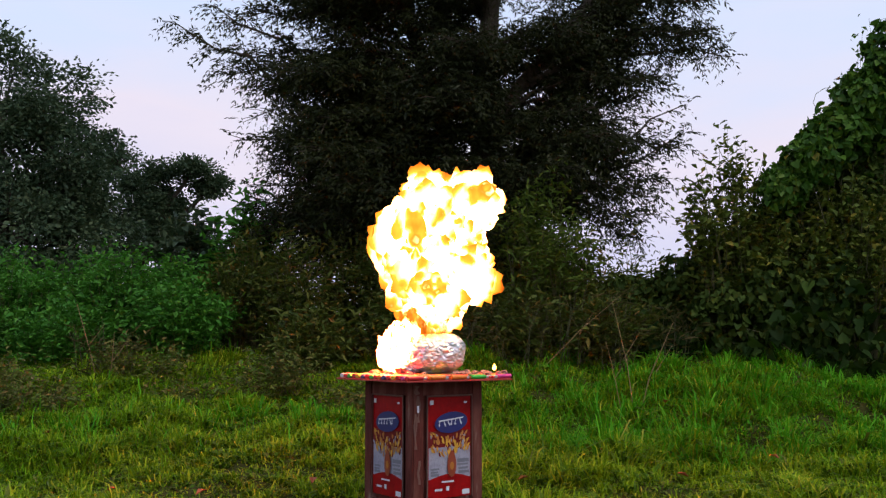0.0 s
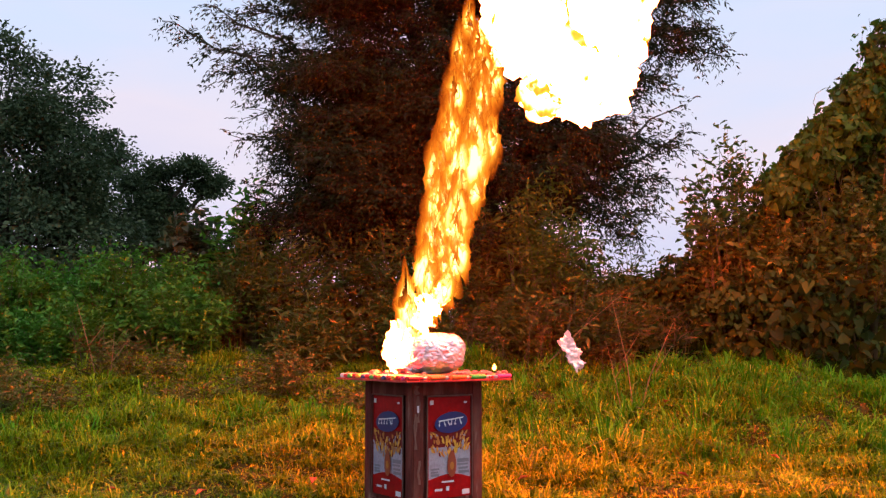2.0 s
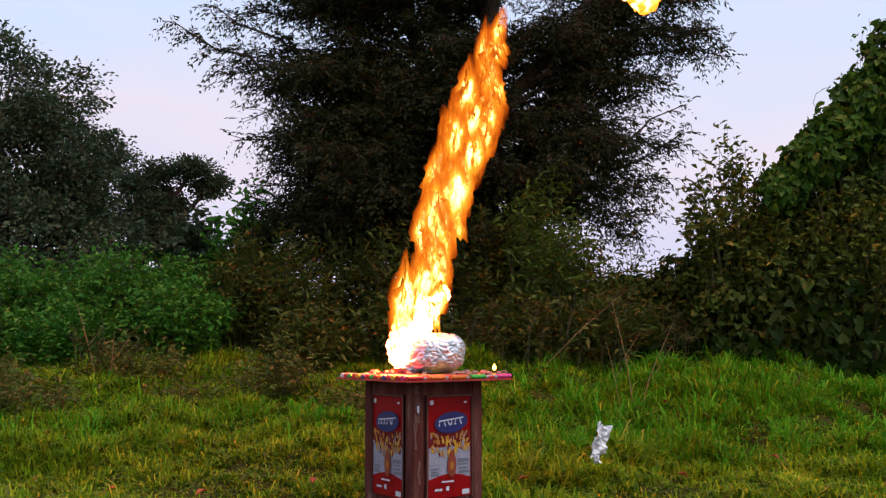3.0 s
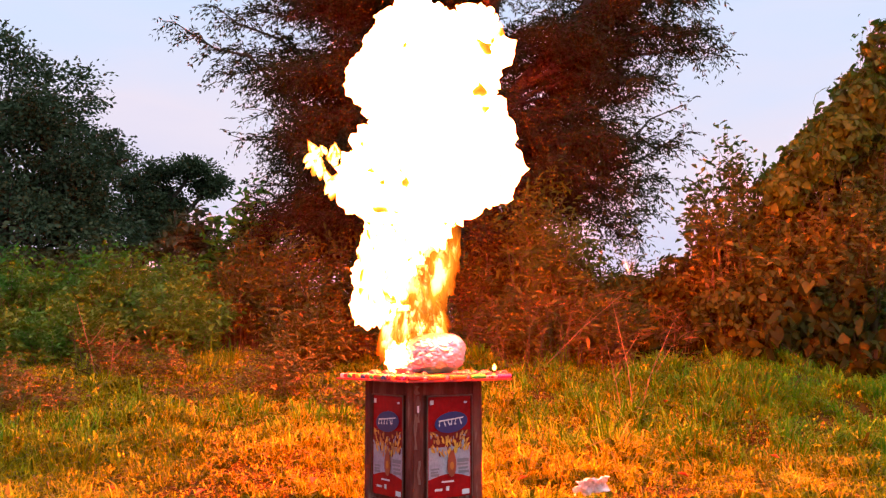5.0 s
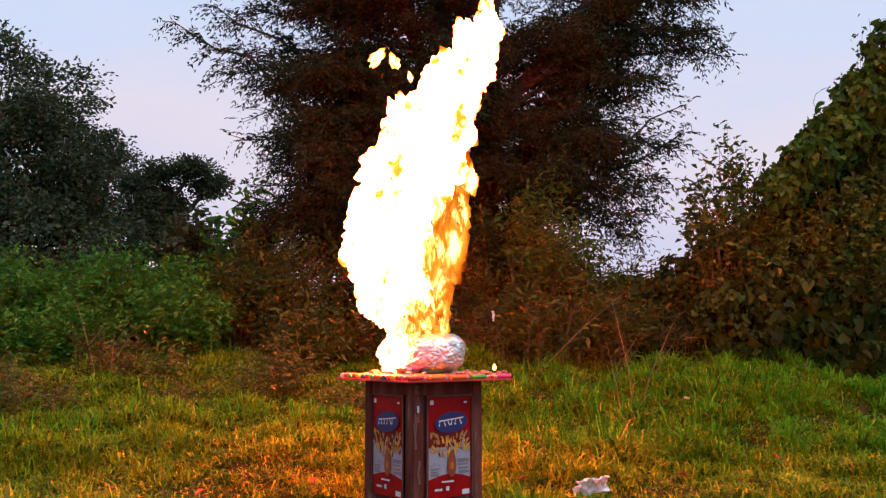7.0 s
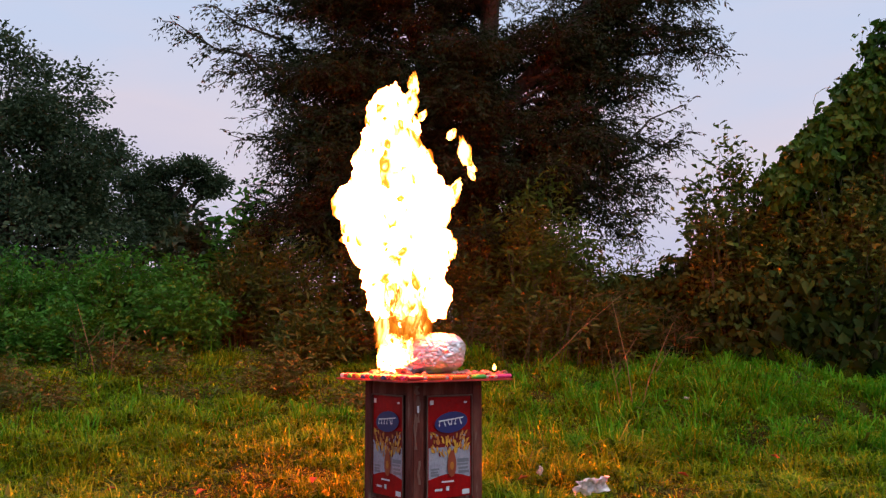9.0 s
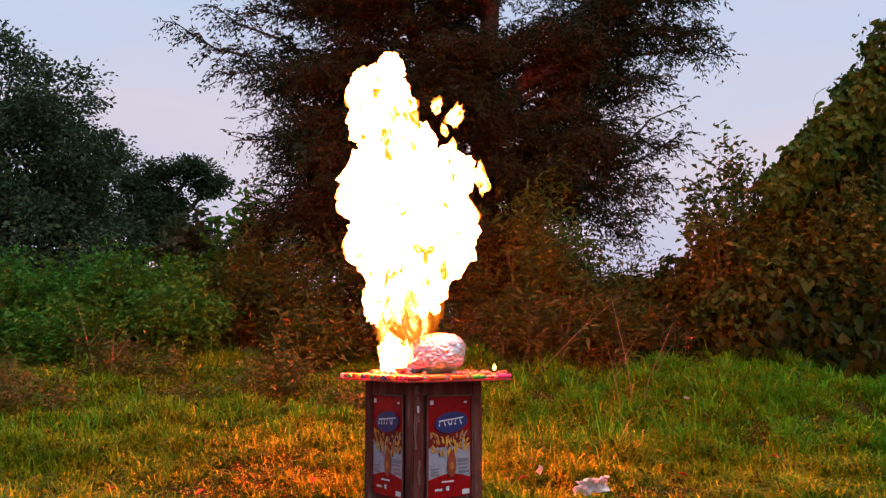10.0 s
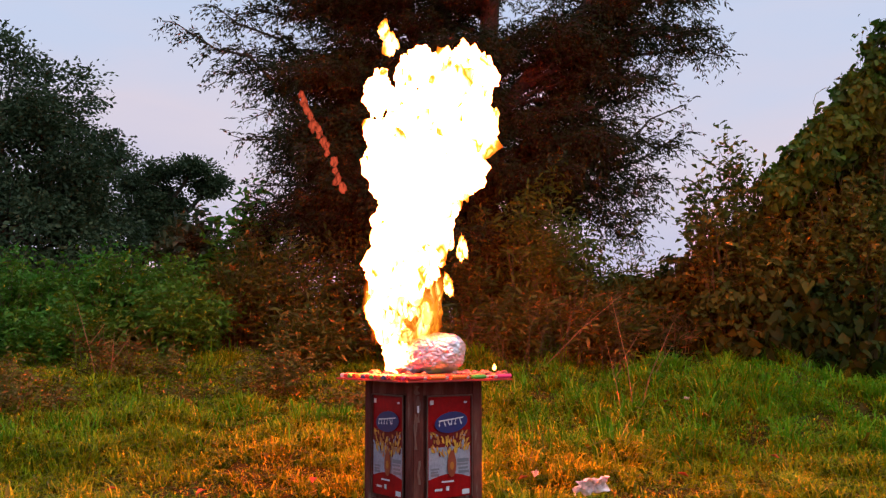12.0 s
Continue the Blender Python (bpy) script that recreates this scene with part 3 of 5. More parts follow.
        for s in np.linspace(first, 1.0, int((5 + 13 * min(reach, 1.5)) * close)):
            k = min(int(s * 8), 7)
            p = line[k] + (line[k + 1] - line[k]) * (s * 8 - k)
            for sgn in (-1, 1):
                away = unit(np.cross(out, [0, 0, 1.0])) * sgn
                way = unit(out * (0.5 + 0.4 * rng.random()) + away * (0.75 if s < 0.97 else 0.15) + rng.normal(0, 0.22, 3) + [0, 0, 0.10])
                ln = spread * (0.55 + 0.75 * rng.random()) * (1.15 - 0.45 * s)
                n = max(2, int(ln / 0.066 * close))
                f = np.linspace(0.1, 1, n)[:, None]
                q = p + way * f * ln + np.array([0, 0, -1.0]) * f ** 2 * ln * 0.25
                twigs.append(np.array([p, q[n // 2], q[-1]])), rad.append((0.005, 0.002))
                for j in range(n):
                    turn = unit(way * 0.55 + np.cross(way, rng.normal(0, 1, 3)) * 0.7 + [0, 0, -0.12])
                    a, d, z = frond_rows(rng, q[j], turn, 0.12 + 0.10 * rng.random(), 4)
                    P.append(a), D.append(d), L.append(z)
    V, F = tubes(twigs, rad, 3)
    tagged(part("twigwork", mesh_of("twigwork", V, F, M["bark"]), None, ob), kind="stuff")
    P, D, L = np.concatenate(P), np.concatenate(D), np.concatenate(L)
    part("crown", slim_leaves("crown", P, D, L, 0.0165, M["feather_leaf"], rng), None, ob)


feather_tree()
round_tree("broadleaf_tree", -10.4, 22, 2.4, [(-10.6, 22, 5.6, 2.3, 2.3, 1.8), (-8.9, 21.5, 4.7, 1.25, 1.6, 1.0), (-9.6, 21, 3.1, 2.2, 1.3, 1.4), (-12.4, 22, 5.0, 2.0, 2.4, 0.8), (-8.6, 22, 3.0, 1.3, 1.1, 0.8)],
           0.115, 220, "large dark green broad-leaved tree with a dense rounded crown", 21)
round_tree("broadleaf_tree", -8.4, 26, 1.9, [(-8.9, 26, 5.45, 0.75, 0.65, 0.5), (-8.1, 26, 5.15, 0.6, 0.55, 0.4), (-7.5, 26, 4.95, 0.5, 0.5, 0.3), (-6.95, 26, 5.35, 0.6, 0.36, 0.28), (-6.45, 26, 4.95, 0.35, 0.3, 0.14),
                                             (-8.6, 26, 4.3, 1.0, 0.8, 0.7), (-7.7, 26, 4.1, 0.7, 0.6, 0.4), (-8.3, 26, 3.2, 1.2, 0.8, 0.7), (-7.1, 26, 3.3, 0.9, 0.45, 0.3)],
           0.10, 200, "smaller dark tree with bare limbs showing between its clumps", 23)

WEED = "dense knee-high bright green leafy weeds on the bank"
for i, (wx, wy, ws, wh) in enumerate(((-4.45, 9.3, 0.55, 1.0), (-3.95, 8.8, 0.55, 1.0), (-3.45, 9.2, 0.55, 1.0), (-2.95, 8.7, 0.5, 1.02), (-2.45, 9.0, 0.5, 0.92), (-4.2, 8.2, 0.5, 0.62), (-3.2, 8.2, 0.5, 0.6), (-2.3, 8.3, 0.5, 0.66))):
    bush("weed_clump", wx, wy, ws, wh * 1.12, 96, 58, 0.062, 0.48, M["weed_leaf"], WEED, "weeds", seed=40 + i)
bush("dark_bush", -2.55, 9.7, 0.45, 1.55, 70, 50, 0.12, 0.5, M["far_leaf"], "dark bush with broad hanging leaves above the weeds", seed=60)
bush("sapling", -1.95, 9.4, 0.45, 1.75, 46, 46, 0.12, 0.38, M["weed_leaf"], "young tree with light green pointed leaves", "sapling", seed=61)
SCRUB = "tangled olive green scrub with thin brown stems"
for i, (wx, wy, ws, wh) in enumerate(((-1.75, 8.8, 0.42, 1.0), (-1.3, 8.5, 0.42, 1.02), (-0.85, 8.7, 0.42, 1.05), (-0.4, 8.5, 0.42, 1.02), (0.05, 8.7, 0.42, 1.05), (0.4, 8.5, 0.4, 1.15), (0.8, 8.7, 0.4, 1.12),
                                      (1.2, 8.5, 0.4, 1.0), (1.6, 8.8, 0.42, 0.72), (1.95, 8.5, 0.42, 0.62), (2.3, 8.3, 0.42, 0.68), (-1.1, 8.0, 0.4, 0.5), (-0.3, 8.0, 0.45, 0.5), (0.7, 8.0, 0.4, 0.55), (1.4, 7.9, 0.45, 0.5))):
    bush("scrub_bush", wx, wy, ws, wh * 1.25, 90, 34, 0.085, 0.30, M["scrub_leaf"], SCRUB, seed=70 + i)
for i, (wx, wy) in enumerate(((-4.0, 7.3), (-3.4, 7.5), (-2.9, 7.0), (-2.4, 7.5), (-1.9, 7.4), (-3.7, 6.7), (-4.3, 6.6), (-1.2, 7.4), (-0.5, 7.4))):
    bush("dead_weeds", wx, wy - 0.3 * (i % 3), 0.45, 0.20 + 0.07 * (i % 4), 30, 44, 0.05, 0.34, M["dead_leaf"], "low half-dead brownish weeds at the edge of the grass", "weeds", seed=130 + i)
bush("light_shrub", 0.85, 8.3, 0.46, 1.85, 70, 60, 0.085, 0.26, M["light_leaf"], "tall shrub with light green narrow leaves at its tips", "shrub", seed=90)
bush("fine_shrub", 1.75, 8.9, 0.4, 1.45, 26, 34, 0.075, 0.3, M["scrub_leaf"], "thin shrub whose sprays stand out against the sky", "shrub", seed=91)


def heart_leaves(name, P, D, N, L, mat):
    """Broad heart-shaped leaves lying like shingles: they point along D and face along N, a little folded at the midrib."""
    n = len(P)
    D = unit(D)
    S = unit(np.cross(D, N))
    N = np.cross(S, D)
    L = np.reshape(L, (-1, 1))
    V = np.empty((n, 8, 3), np.float32)
    for k, (across, along, lift) in enumerate(((0, 0, 0), (0.34, -0.16, 0.08), (0.50, 0.16, 0.12), (0.30, 0.58, 0.05), (0, 1.0, -0.12), (-0.30, 0.58, 0.05), (-0.50, 0.16, 0.12), (-0.34, -0.16, 0.08))):
        V[:, k] = P + S * across * L + D * along * L + N * lift * L
    i = (np.arange(n) * 8)[:, None]
    loops = np.concatenate([i + [0, 1, 2, 3, 4], i + [0, 4, 5, 6, 7]], axis=1).ravel()
    return fast_mesh(name, V.reshape(-1, 3), np.full(2 * n, 5), loops, mat)


for i, (wx, wy, wh) in enumerate(((0.15, 7.9, 0.62), (0.6, 7.75, 0.75), (1.0, 7.8, 0.85), (1.4, 7.7, 0.75), (1.8, 7.75, 0.6), (-2.7, 7.5, 0.5))):
    bush("dry_grass", wx, wy, 0.36, wh, 22, 5, 0.14, 0.03, M["straw"], "thin dry stems and brown grass standing before the scrub", "dry grass", seed=160 + i, jitter=0.02)
VINE = "bush overgrown with heart-leaved climbing vines"


def vine_mound(x, y, lobes, leaf, seed, mat, label=VINE, per=900):
    """A bush under a coat of climbing vines: lobes (across, deep, up, radius, radius up), stems within, leaves hanging over the outside in ragged layers."""
    rng = np.random.default_rng(seed)
    ob = thing("vine_bush", grown(x, y), label, "bush", "hedge")
    P, D, N, lines = [], [], [], []
    for cx, cy, cz, r, rz in lobes:
        c, size = np.array([cx, cy, cz]), np.array([r, r * 0.8, rz])
        for _ in range(5):
            tip = c + unit(rng.normal(0, 1, 3)) * size * 0.9
            root = np.array([cx * 0.5 + rng.normal(0, 0.2), cy + 0.45 + rng.normal(0, 0.1), -0.08])
            t = np.linspace(0, 1, 5)[:, None]
            lines.append(root + (tip - root) * t + rng.normal(0, 0.07, (5, 3)))
            lines[-1][0] = root
        n = int(per * r * rz / 0.16)
        u = unit(rng.normal(0, 1, (n, 3)))
        lump = np.array([noise.noise(Vector(q * 2.6) + Vector((seed, cx, cz))) + 0.6 * noise.noise(Vector(q * 6.0) + Vector((seed, cz, cx))) for q in u])
        deep = np.where(rng.random(n) < 0.3, rng.uniform(0.45, 0.95, n), rng.uniform(0.92, 1.06, n)) + 0.30 * lump
        keep = lump > -0.42
        u, deep = u[keep], deep[keep]
        q = c + u * deep[:, None] * size
        q[:, 2] = np.maximum(q[:, 2], 0.02 + 0.05 * rng.random(len(q)))
        P.append(q)
        N.append(u + rng.normal(0, 0.6, u.shape) + [0, 0, 0.35])
        D.append(np.array([0, 0, -0.8]) + rng.normal(0, 0.6, u.shape) + u * 0.3)
    V, F = tubes(lines, [(0.009, 0.002)] * len(lines), 4)
    tagged(part("stemwork", mesh_of("stemwork", V, F, M["stem"]), None, ob, "tangle of thin brown stems"), kind="stuff")
    P, D, N = np.concatenate(P), np.concatenate(D), np.concatenate(N)
    part("foliage", heart_leaves("foliage", P, D, N, leaf * (0.55 + 0.75 * rng.random(len(P))), mat), None, ob)
    return ob


# the low wall of the thicket, its shade put into dark leaf colours, the leafy shrub before it, and the bright vines
# that climb over its top
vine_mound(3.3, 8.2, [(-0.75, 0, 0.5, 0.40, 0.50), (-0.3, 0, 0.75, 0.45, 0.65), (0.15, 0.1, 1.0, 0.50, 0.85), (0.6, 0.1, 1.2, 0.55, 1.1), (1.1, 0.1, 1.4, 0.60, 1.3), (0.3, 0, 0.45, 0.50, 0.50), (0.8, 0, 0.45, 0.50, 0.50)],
           0.066, 101, M["shaded_vine"], per=1500)
vine_mound(2.05, 8.4, [(-0.35, 0, 0.28, 0.35, 0.38), (0.1, 0, 0.38, 0.38, 0.45), (0.45, 0, 0.5, 0.40, 0.52)], 0.06, 102, M["shaded_vine"], per=1500)
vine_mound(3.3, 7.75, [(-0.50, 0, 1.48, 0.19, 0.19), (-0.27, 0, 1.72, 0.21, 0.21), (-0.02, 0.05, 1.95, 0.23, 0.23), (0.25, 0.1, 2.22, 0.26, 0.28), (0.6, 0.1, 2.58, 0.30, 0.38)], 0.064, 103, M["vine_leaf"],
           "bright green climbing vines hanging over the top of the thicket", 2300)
bush("leafy_shrub", 2.50, 8.0, 0.46, 2.08, 84, 44, 0.075, 0.5, M["olive_leaf"], "open shrub with small olive and yellowish leaves", "shrub", seed=104, jitter=0.05)
bush("leafy_shrub", 2.95, 7.9, 0.48, 1.62, 90, 50, 0.07, 0.52, M["olive_leaf"], "open shrub with small olive and yellowish leaves", "shrub", seed=105, jitter=0.05)
bush("leafy_shrub", 3.4, 7.8, 0.45, 1.75, 80, 50, 0.07, 0.52, M["olive_leaf"], "open shrub with small olive and yellowish leaves", "shrub", seed=109, jitter=0.05)
bush("leafy_shrub", 3.66, 8.0, 0.30, 3.05, 34, 56, 0.075, 0.5, M["vine_leaf"], "tall spray of vine shoots above the thicket", "shrub", seed=106, jitter=0.06)
# foot of the thicket: leaf colours darkened to stand for shade
vine_mound(3.05, 7.4, [(-0.42, 0, 0.22, 0.28, 0.34), (0.0, 0, 0.34, 0.34, 0.46), (0.42, 0, 0.36, 0.38, 0.50)], 0.10, 107, M["shaded_broad_vine"], "low vines with broad heart-shaped leaves at the foot of the thicket", 110)
vine_mound(2.6, 7.75, [(-0.3, 0, 0.30, 0.28, 0.36), (0.1, 0, 0.42, 0.32, 0.45), (0.45, 0, 0.5, 0.32, 0.5)], 0.058, 110, M["shaded_vine"], per=1100)
vine_mound(2.2, 7.9, [(-0.4, 0, 0.16, 0.3, 0.26), (0.15, 0, 0.20, 0.35, 0.32)], 0.085, 108, M["shaded_broad_vine"], "low vines with broad heart-shaped leaves at the foot of the thicket", 260)


def dry_stalk(pts, r):
    x, y, _ = pts[0]
    ob = thing("dry_stalk", grown(x, y), "thin bare dry stalk standing in the grass", "stalk", "dry stalks")
    line = np.array([(px - x, py - y, pz) for px, py, pz in pts])
    mid = (line[0] + line[-1]) / 2
    V, F = tubes([line], [(r, r * 0.35)], 5)
    part("stalk", mesh_of("stalk", V, F, M["dry"]), None, ob)
    side = np.array([0.12, 0.02, 0.18])
    V, F = tubes([np.array([mid, mid + side * 0.5, mid + side])], [(r * 0.6, r * 0.3)], 4)
    part("twig", mesh_of("twig", V, F, M["dry"]), None, ob)


for pts, r in ((((1.30, 6.5, -0.05), (1.25, 6.5, 0.35), (1.15, 6.5, 0.80)), 0.0042), (((1.32, 6.5, -0.05), (1.40, 6.5, 0.25), (1.57, 6.5, 0.62)), 0.005),
               (((1.22, 6.5, -0.05), (1.16, 6.5, 0.3), (1.10, 6.5, 0.55)), 0.003), (((0.75, 7.6, 0.0), (1.1, 7.6, 0.35), (1.42, 7.6, 0.62)), 0.0045),
               (((-2.65, 7.4, -0.05), (-2.75, 7.4, 0.3), (-2.85, 7.4, 0.62)), 0.006), (((-2.58, 7.4, -0.05), (-2.56, 7.4, 0.2), (-2.55, 7.4, 0.42)), 0.005)):
    dry_stalk(pts, r)


def thin_line(name, pts, r, mat, label, category):
    V, F = tubes([np.array(pts)], [(r, r)], 5)
    tagged(new(name, mesh_of(name, V, F, M[mat])), label, category)


thin_line("vine_tendril", [(2.46 + 0.045 * math.sin(1.1 * k) + 0.012 * k, 6.2, 2.1 + 0.03 * k + 0.03 * math.cos(1.1 * k)) for k in range(9)], 0.0018, "stem", "curled bare vine tendril standing above the leaves", "tendril")

# ---- the stand ----
CX, CY, TURN = -0.068, 3.27, 37
S = 0.275
TOP = 0.487
STAND = pose(CX, CY, 0, 0, 0, TURN)


def plate(pts, thick):
    """A thin plate of this outline in the xz plane, its face towards -y."""
    bm = bmesh.new()
    f = bm.faces.new([bm.verts.new((px, 0, pz)) for px, pz in pts])
    r = bmesh.ops.extrude_face_region(bm, geom=[f])
    bmesh.ops.translate(bm, vec=(0, -thick, 0), verts=[v for v in r["geom"] if isinstance(v, bmesh.types.BMVert)])
    bmesh.ops.recalc_face_normals(bm, faces=bm.faces)
    return bm


def ellipse(cx, cz, rx, rz, tilt=0.0, n=20):
    out = []
    for i in range(n):
        a = 2 * math.pi * i / n
        px, pz = rx * math.cos(a), rz * math.sin(a)
        out.append((cx + px * math.cos(tilt) - pz * math.sin(tilt), cz + px * math.sin(tilt) + pz * math.cos(tilt)))
    return out


def rect(x0, z0, x1, z1):
    return [(x0, z0), (x1, z0), (x1, z1), (x0, z1)]


def tin_face(stand, turn, off, seed):
    """One side of the stand: boards and rails, and a printed tin sheet let into them."""
    rng = random.Random(seed)
    side = Matrix.Rotation(radians(turn), 4, "Z") @ Matrix.Translation((0, -S / 2, 0))

    def put(name, bm, mat, parent, lift, label=""):
        m = side @ Matrix.Translation((0, lift, 0))
        return part(name, bm, M[mat], parent, label, m if parent == stand else parent.matrix_basis.inverted() @ m)

    put("back_board", box(S - 0.03, 0.012, TOP - 0.01, 0.002, (0, 0.018, TOP / 2)), "wood", stand, 0)
    put("rail", box(S - 0.07, 0.016, 0.046, 0.003, (0, 0.006, TOP - 0.023)), "wood", stand, 0, "grey worn wooden rail")
    for bx, bw, bz, bh in ((off - 0.0925, 0.005, 0.273, 0.33), (off + 0.0925, 0.005, 0.273, 0.33), (off, 0.19, 0.4395, 0.005)):
        put("bead", box(bw, 0.005, bh, 0.001, (bx, -0.0005, bz)), "bare_wood", stand, 0, "pale worn wooden bead round the tin")
    put("rail", box(S - 0.07, 0.016, 0.09, 0.003, (0, 0.006, 0.05)), "wood", stand, 0)
    w, z0, z1 = 0.178, 0.110, 0.436
    x0 = off - w / 2
    h = z1 - z0
    tin = put("tin_sheet", box(w, 0.003, h, 0.001, (off, 0, (z0 + z1) / 2)), "red_print", stand, 0.004, "printed red tin sheet with an oval emblem and flowers")
    lay = 0.0022
    put("pale_field", plate(rect(x0 + 0.004, z0 + 0.19 * h, x0 + w - 0.004, z0 + 0.5 * h), 0.0006), "pale_print", tin, lay)
    put("flower_band", plate(rect(x0 + 0.003, z0 + 0.50 * h, x0 + w - 0.003, z0 + 0.66 * h), 0.0006), "dark_red_print", tin, lay)
    arc = [(x0 + 0.003, z0 + 0.1 * h)] + [(x0 + 0.003 + (w - 0.006) * i / 12, z0 + h * (0.185 + 0.05 * math.sin(math.pi * i / 12))) for i in range(13)] + [(x0 + w - 0.003, z0 + 0.1 * h)]
    put("red_arc", plate(arc[::-1], 0.0006), "red_print", tin, lay - 0.0008)
    for i in range(120):
        v = rng.uniform(-1, 1)
        px, pz = off + v * (w / 2 - 0.010), z0 + h * (0.49 + 0.07 * abs(v) + 0.10 * rng.uniform(-1, 1))
        big = 0.0026 + 0.0036 * rng.random()
        put("petal", plate(ellipse(px, pz, big * 0.7, big * 1.9, rng.uniform(-0.5, 0.5) - 0.5 * v, 8), 0.0005), rng.choice(("yellow_print", "yellow_print", "amber_print", "amber_print", "pale_print", "dark_red_print")), tin, lay - 0.001 - 0.00002 * i)
    put("oval_emblem", plate(ellipse(off + 0.004, z0 + 0.745 * h, 0.068, 0.034, 0.1), 0.0008), "navy_print", tin, lay - 0.0042)
    put("emblem_bar", plate([(off - 0.048, z0 + 0.752 * h), (off + 0.052, z0 + 0.782 * h), (off + 0.054, z0 + 0.796 * h), (off - 0.046, z0 + 0.766 * h)], 0.0005), "white_print", tin, lay - 0.0052)
    px = off - 0.046
    for i in range(6):  # strokes that hang from the bar, some bent like hooks
        bw = rng.uniform(0.008, 0.012)
        pz = z0 + h * (0.715 + 0.16 * (px - off + 0.046))
        hook = rng.choice((-1, 1)) * 0.005
        outer = [(px + bw * 0.25, pz + 0.018), (px + bw * 0.25 + hook * 0.3, pz + 0.009), (px + bw * 0.25 + hook, pz + 0.001), (px + bw * 0.5 + hook, pz - 0.003),
                 (px + bw * 0.9 + hook * 0.6, pz + 0.001), (px + bw * 0.62 + hook, pz + 0.004), (px + bw * 0.55 + hook * 0.3, pz + 0.010), (px + bw * 0.55, pz + 0.018)]
        put("emblem_stroke", plate(outer, 0.0005), "white_print", tin, lay - 0.0056)
        px += bw + 0.006
    drop = [(off + 0.006 + 0.021 * math.sin(a) * (0.55 + 0.45 * math.sin(a / 2)), z0 + 0.335 * h + 0.043 * math.cos(a)) for a in np.linspace(0, 2 * math.pi, 18, endpoint=False)]
    put("oil_drop", plate(drop[::-1], 0.0006), "brown_print", tin, lay - 0.0046)
    put("oil_shine", plate(ellipse(off + 0.006, z0 + 0.315 * h, 0.008, 0.013, 0, 12), 0.0004), "amber_print", tin, lay - 0.0056)
    for bx, bz, bw, bh in ((0.012, 0.22, 0.034, 0.008), (0.012, 0.25, 0.03, 0.006), (0.012, 0.28, 0.034, 0.006), (0.125, 0.23, 0.045, 0.009), (0.125, 0.27, 0.04, 0.007), (0.12, 0.34, 0.048, 0.012), (0.12, 0.31, 0.045, 0.006)):
        put("small_print", plate(rect(x0 + bx, z0 + bz * h, x0 + bx + bw, z0 + bz * h + bh), 0.0004), "grey_print", tin, lay - 0.001)
    for bx, bz, bw, bh in ((0.008, 0.925, 0.014, 0.014), (0.148, 0.93, 0.012, 0.006), (0.028, 0.075, 0.03, 0.007), (0.074, 0.07, 0.012, 0.014), (0.06, 0.665, 0.05, 0.006), (0.14, 0.02, 0.03, 0.016), (0.055, 0.152, 0.05, 0.005)):
        put("small_print", plate(rect(x0 + bx, z0 + bz * h, x0 + bx + bw, z0 + bz * h + bh), 0.0004), "white_print", tin, lay - 0.002)


def build_stand():
    stand = thing("wooden_stand", STAND, "square stool of worn dark wood clad with red printed oil-tin sheets", "stool")
    for i, (sx, sy) in enumerate(((-1, -1), (1, -1), (1, 1), (-1, 1))):
        bm = box(0.044, 0.044, TOP, 0.004, (sx * (S / 2 - 0.016), sy * (S / 2 - 0.016), TOP / 2), 2)
        part("post", bm, M["wood"], stand, "worn brown wooden corner post")
    for turn, off, seed in ((0, 0.010, 1), (-90, -0.012, 2), (90, 0.0, 3), (180, 0.0, 4)):
        tin_face(stand, turn, off, seed)
    for k, (wx, wz, ww, wh) in enumerate(((0.004, 0.40, 0.010, 0.09), (-0.008, 0.33, 0.008, 0.12), (0.006, 0.20, 0.007, 0.08), (-0.004, 0.46, 0.012, 0.03))):
        rough = [(wx + ww * (0.6 + 0.4 * math.sin(5 * q + k)) * (1 if q < 7 else -1), wz + wh * 0.5 * (1 - abs(((q % 14) - 3.5) / 3.5) if q >= 14 else (q % 7 - 3) / 3.2 * (1 if q < 7 else -1))) for q in range(14)]
        part("worn_patch", plate(rough, 0.0008), M["bare_wood"], stand, "pale worn streak in the wood",
             Matrix.Rotation(0, 4, "Z") @ Matrix.Translation((-S / 2 + 0.012, -S / 2 - 0.0062, 0)))
    part("paint_fleck", box(0.008, 0.002, 0.022, 0.0006, (-S / 2 + 0.014, -S / 2 - 0.0072, 0.40)), M["white_print"], stand)
    return stand


build_stand()
BOARD = 0.432
board = tagged(part("red_board", box(BOARD, BOARD, 0.006, 0.002, (0, 0, 0.004), 2), M["red_board"], None, "", pose(CX, CY, TOP, 0, 0, TURN)),
               "square red painted board lying on the stool", "board")
DECK = TOP + 0.0072


